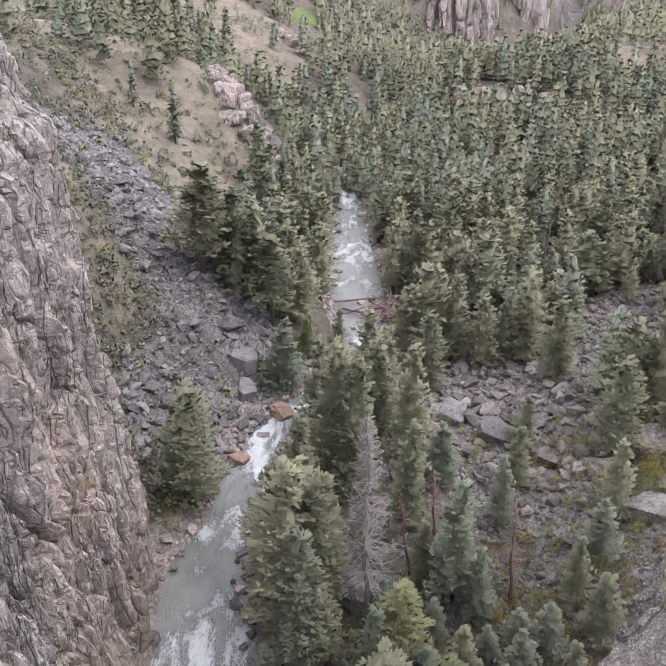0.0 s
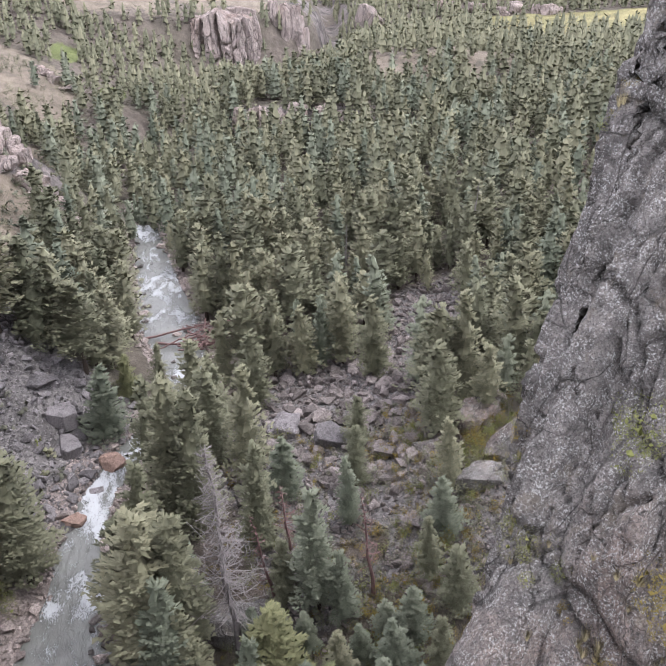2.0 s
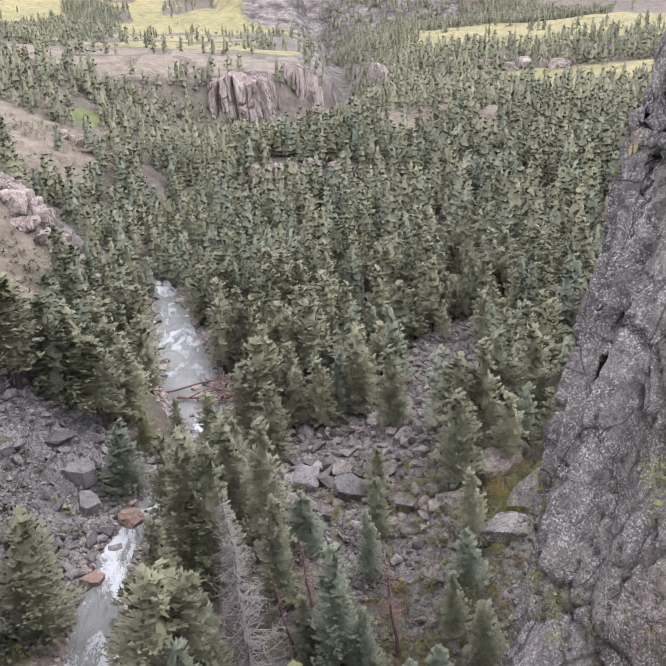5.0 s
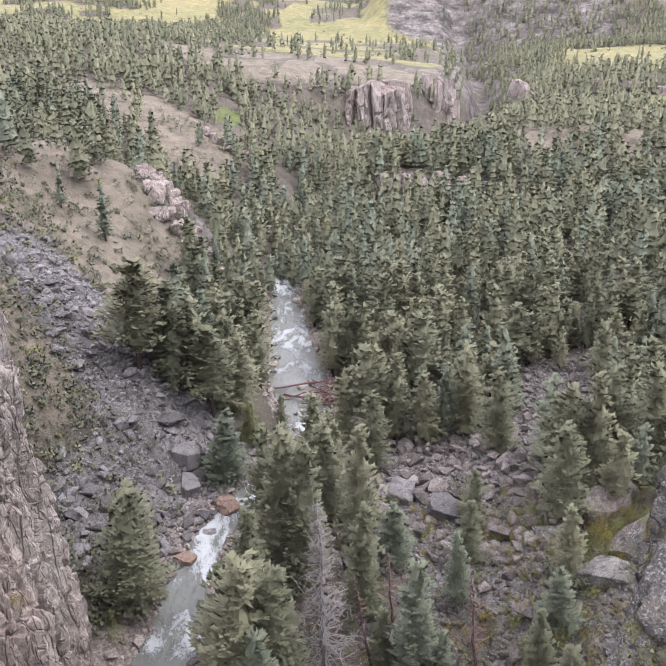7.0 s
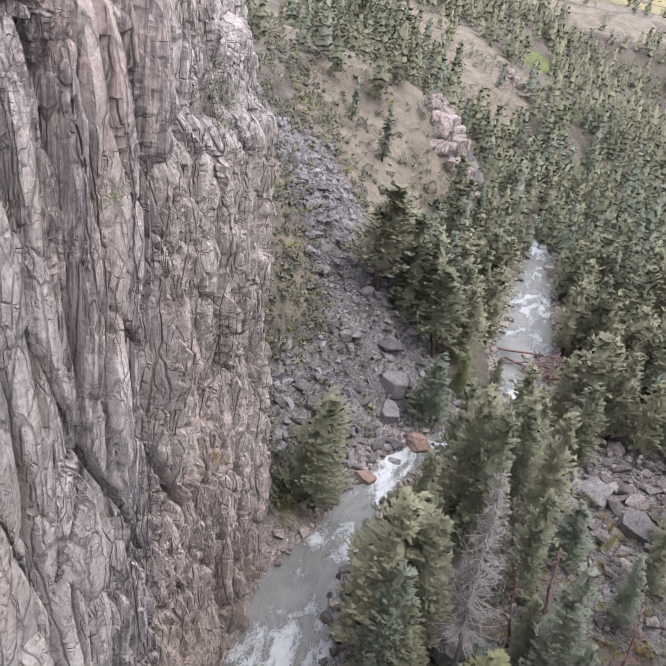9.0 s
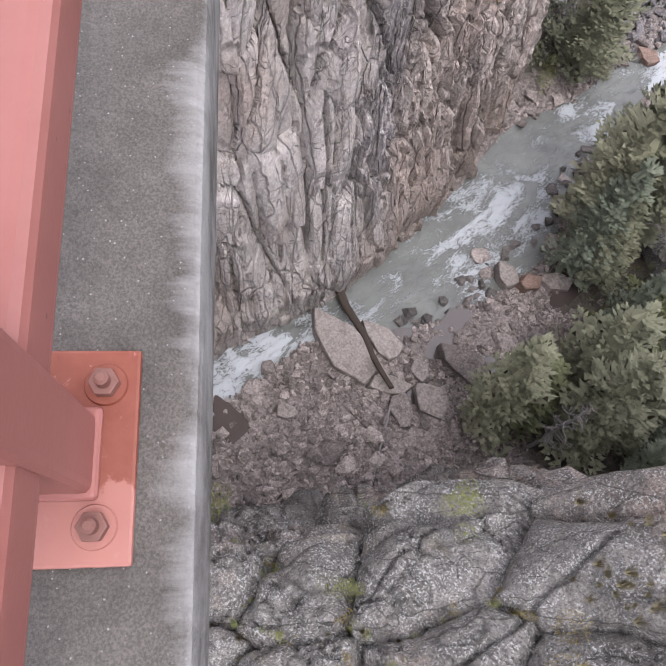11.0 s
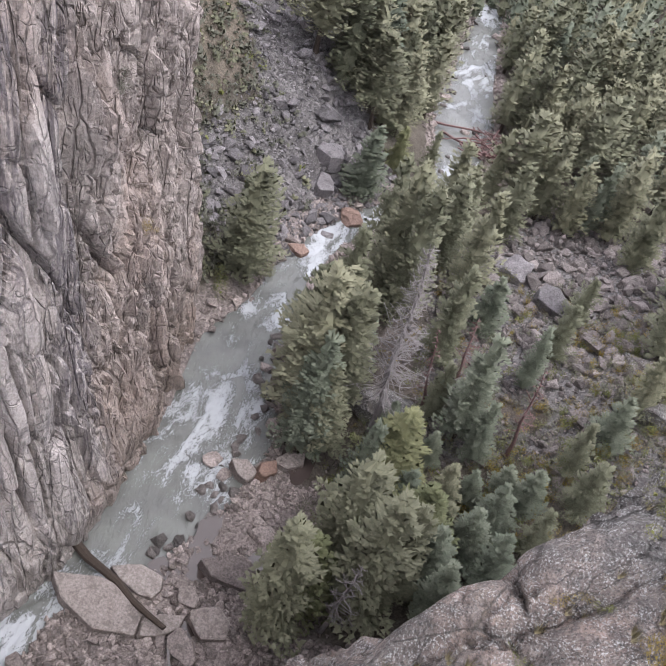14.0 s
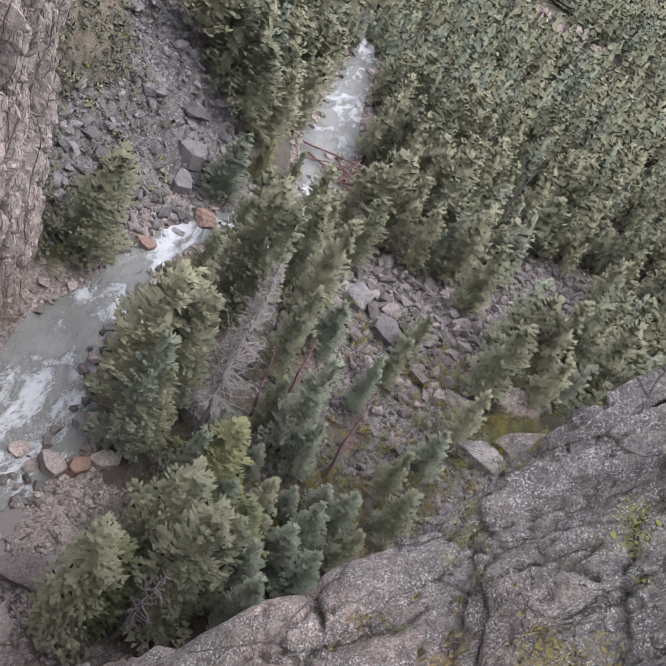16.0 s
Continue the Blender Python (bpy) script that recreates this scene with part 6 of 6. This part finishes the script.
def sage_chance(x, y):
    c, w = river_x(y), river_w(y)
    u = c - w - x
    b = (x + 23) * 0.62 + (y - 107) * 0.785
    near = 1.9 * step(-4, -9, b) * step(3, 8, u) * step(70, 76, y)
    above = 0.5 * step(5, 10, b) * step(20, 12, b) * step(25, 40, u)
    high = 0.42 * step(40, 52, u) * step(170, 140, y)
    thin = 0.10 * step(20, 30, u) * step(130, 160, y) * step(300, 240, y)
    q = np.clip(zones(x, y, ground_z(x, y, False))["scree"], 0, 1)
    return (x < c) * (np.maximum(np.maximum(near, above), high) + thin) * (1 - 0.9 * q)


places = scatter(rng, 60000, (-130, -20, 68, 290), sage_chance, 0.75)
pick = rng.rand(len(places))
brush("sagebrush", places[pick < 0.7], 0.8, 1.9, SAGE, "grey-green sagebrush dotting the steep slope")
brush("green_shrubs", places[(pick >= 0.7) & (pick < 0.965)], 0.8, 2.0, NEEDLE, "dark green low junipers on the steep slope")
brush("yellow_shrubs", places[pick >= 0.965], 0.8, 1.9, LIME, "yellow-green shrubs on the steep slope")


def thicket(x, y):
    u = x - river_x(y) - river_w(y)
    return (x > river_x(y)) * step(6, 12, u) * (step(100, 84, y) * step(34, 42, y)) * step(0.34, 0.48, fbm(x / 8, y / 8, 3, 4))


places = scatter(rng, 20000, (-5, 60, 36, 110), lambda x, y: (0.30 + 0.35 * step(62, 50, y) + 0.5 * step(6, 12, x - 0.3 * (y - 60) - 12)) * thicket(x, y), 0.9)
pick = rng.rand(len(places))
brush("ochre_shrubs", places[pick < 0.30], 0.9, 2.2, OCHRE, "ochre and yellow autumn shrubs between the rocks", BIGBUSH)
brush("green_thicket", places[(pick >= 0.30) & (pick < 0.75)], 1.0, 2.6, NEEDLE, "dense dark green thicket below the trees", BIGBUSH)
brush("lime_shrubs", places[pick >= 0.75], 1.0, 2.4, LIME, "yellow-green bushes among the rocks", BIGBUSH)


patches = [(cx + rng.normal(0, sx), cy + rng.normal(0, sy)) for cx, cy, sx, sy, n in ((36, 78, 3.5, 3.5, 46), (31, 71, 3.5, 3.5, 40), (24, 64, 3.5, 3.5, 40), (27, 83, 3, 3, 26), (17, 52, 3, 4, 24), (20, 58, 3.5, 3, 26)) for _ in range(n)]
patches = np.array(patches)
pick = rng.rand(len(patches))
brush("autumn_shrubs", patches[pick < 0.5], 0.9, 2.0, OCHRE, "ochre and rusty autumn shrubs between the granite ribs", BIGBUSH)
brush("spring_green_shrubs", patches[pick >= 0.5], 0.9, 2.2, LIME, "yellow-green leafy shrubs between the granite ribs", BIGBUSH)


def understory(x, y):
    c = river_x(y)
    u = np.abs(x - c) - river_w(y)
    return 0.03 * step(2, 6, u) * (forest_density(x, y) > 0.01)


places = scatter(rng, 30000, (-60, 130, 80, 230), understory, 1.5)
brush("understory", places, 0.6, 1.8, NEEDLE, "low green undergrowth on the forest floor")


def shrub(x, y, s, material, label, z=None):
    ob = quads_mesh("shrub", FULLBUSH[rng.randint(3)] * s, material)
    ob.matrix_world = pose(x, y, (on_ground(x, y) if z is None else z) - 0.1, 0, 0, rng.uniform(0, 360))
    return tagged(ob, label, "shrub", "shrubs")


for x, y, s in ((-52, 176, 2.6), (-47, 172, 2.2), (-58, 182, 2.4), (-40, 178, 2.2), (-64, 170, 2.6), (-43, 187, 2.4), (-54, 190, 2.2), (-70, 185, 2.8), (-36, 183, 2.4), (-62, 196, 2.6)):
    shrub(x, y, s, NEEDLE, "round dark green juniper on the sandy slope")
for x, y, s in ((-28.5, 71.5, 3.2), (-31, 84, 2.6), (-24.5, 81, 2.4), (-33, 92, 3.0)):
    shrub(x, y, s, LIME, "bright yellow-green bush by the foot of the cliff")

hill_spots = scatter(rng, 9000, (-110, -30, 140, 345), lambda x, y: 0.05 * step(0.36, 0.56, fbm(x / 22, y / 22, 3, 2)) * (x < river_x(y) - 18) * np.clip(zones(x, y, 0 * x)["sand"], 0, 1), 2.6)
brush("junipers", hill_spots, 1.5, 3.6, NEEDLE, "round dark green junipers dotting the sandy hill", BIGBUSH[:2])

dabs = scatter(rng, 30000, (-330, 430, 430, 1000), lambda x, y: 0.0022 * np.clip(zones(x, y, 0 * x)["grass"], 0, 1) * step(0.45, 0.6, fbm(x / 35, y / 35, 3, 3)), 4.0, (-31, 36))
brush("meadow_bushes", dabs, 1.5, 3.4, NEEDLE, "dark bushes scattered over the yellow meadows", BUSH)

# shrubs rooted on the ledges of the near cliff
for y, z, size, material, label in ((48.0, 62.2, 3.2, NEEDLE, "dark green juniper on the cliff ledge"), (50.0, 62.3, 2.8, NEEDLE, "dark green juniper on the cliff ledge"), (53, 62.0, 2.2, SAGE, "grey-green bush on the cliff ledge"), (56, 61.6, 2.0, SAGE, "grey-green bush on the cliff ledge"),
                                    (44, 46, 1.6, SAGE, "dull green bush in a hollow of the cliff"), (31.2, 60.5, 1.5, LIME, "mossy yellow-green cushion on the cliff"), (46, 32, 1.3, OCHRE, "yellow tuft on the cliff foot"), (38.5, 57, 1.3, SAGE, "small bush in the cliff groove")):
    k = np.argmin(np.abs(CLIFF_V[..., 1] - y) + np.abs(CLIFF_V[..., 2] - z))
    spot = CLIFF_V.reshape(-1, 3)[k]
    shrub(spot[0] + 0.9, spot[1] - 0.4, size, material, label, spot[2] - 0.1 * size)

# tufts in the cracks of the granite
hollow = np.argwhere((BEDGE > 0) & (BEDGE < 0.10))
hollow = hollow[rng.permutation(len(hollow))]
spots = []
for i, j in hollow:
    x, y, z = BX[i, j], BY[i, j], BZ[i, j]
    if z > 30 and -12 < x < 42 and fbm(x / 5, y / 5, 2, 3) > 0.50 and BY[i, j] > -12:
        spots.append((x, y, z))
    if len(spots) > 420:
        break
spots = np.array(spots)
pick = rng.rand(len(spots))


def blades(rng_, n, h):
    """A tuft of long bent blades."""
    out = []
    for _ in range(n):
        a, l = rng_.rand() * 6.28, h * (0.6 + 0.6 * rng_.rand())
        d = np.array([math.cos(a), math.sin(a), 0])
        s = np.array([-math.sin(a), math.cos(a), 0]) * 0.012 * h
        b = d * 0.1 * rng_.rand() * h
        tip = b + d * l * (0.08 + 0.35 * rng_.rand()) + [0, 0, l * (0.6 + 0.4 * rng_.rand())]
        out.append([b - s, b + s, tip + s * 0.3, tip - s * 0.3])
    return np.array(out)


TUFT = [blades(np.random.RandomState(70 + i), 90, 1.0) for i in range(3)]
for cut, shapes, low, high, material, label, name in (
        (pick < 0.6, TUFT, 0.35, 0.9, STRAW, "dry straw-coloured grass tufts in the granite cracks", "grass_tufts"),
        ((pick >= 0.6) & (pick < 0.82), BIGBUSH, 0.45, 1.1, LIME, "yellow-green shrubs rooted in the granite cracks", "crack_shrubs"),
        (pick >= 0.82, BIGBUSH, 0.4, 1.0, OCHRE, "ochre mossy shrubs rooted in the granite cracks", "moss_shrubs")):
    brush(name, spots[cut][:, :2], low, high, material, label, shapes, spots[cut][:, 2], "grass" if shapes is TUFT else "shrubs")


def rock_z(x, y):
    """The top of the granite at a place."""
    near = np.hypot(BX - x, BY - y) < 0.45
    return float(BZ[near].max()) if near.any() else on_ground(x, y)


for x, y, size, material, label in (
        (6.3, 0.9, 2.2, LIME, "bushy green shrub in a granite cleft"), (5.0, 2.4, 1.3, LIME, "yellow-green shrub in a granite cleft"), (2.0, 11.8, 1.9, LIME, "sparse yellow-green shrub on the granite"),
        (10.0, 8.2, 1.9, OCHRE, "mossy ochre cushion on the granite"), (0.6, 4.6, 1.2, LIME, "small green shrub between granite domes"), (19.6, 23.5, 2.2, LIME, "green bush on the steep granite"),
        (18.7, 19.1, 2.4, OCHRE, "yellow bush on the granite ledge"), (16.2, 18.3, 1.4, OCHRE, "low yellow bush on the granite"), (15.1, 25.2, 1.5, LIME, "green shrub at the edge of the granite"), (-9.2, 1.8, 2.6, LIME, "green bush at the foot of the granite")):
    shrub(x, y, 1.35 * size, material, label, rock_z(x, y))
clumps = [(9.2 + rng.normal(0, 0.9), 12.6 + rng.normal(0, 0.7)) for _ in range(16)] + [(12 + rng.normal(0, 1.2), 13.7 + rng.normal(0, 0.7)) for _ in range(20)] + [(8.1 + rng.normal(0, 1.2), 16.3 + rng.normal(0, 0.6)) for _ in range(10)] + [(13.7 + rng.normal(0, 1.2), 9.4 + rng.normal(0, 0.8)) for _ in range(14)] + [(16.7 + rng.normal(0, 1.0), 20.1 + rng.normal(0, 0.9)) for _ in range(14)]
brush("grass_clumps", np.array(clumps), 0.45, 1.0, STRAW, "clumps of dry straw-coloured grass on the granite ledges", TUFT, np.array([rock_z(*c) for c in clumps]), "grass")

# the model trees themselves are not part of the place
for m in NEAR_MODELS + SLOPE_MODELS:
    for o in (m, *m.children_recursive):
        bpy.data.objects.remove(o, do_unlink=True)
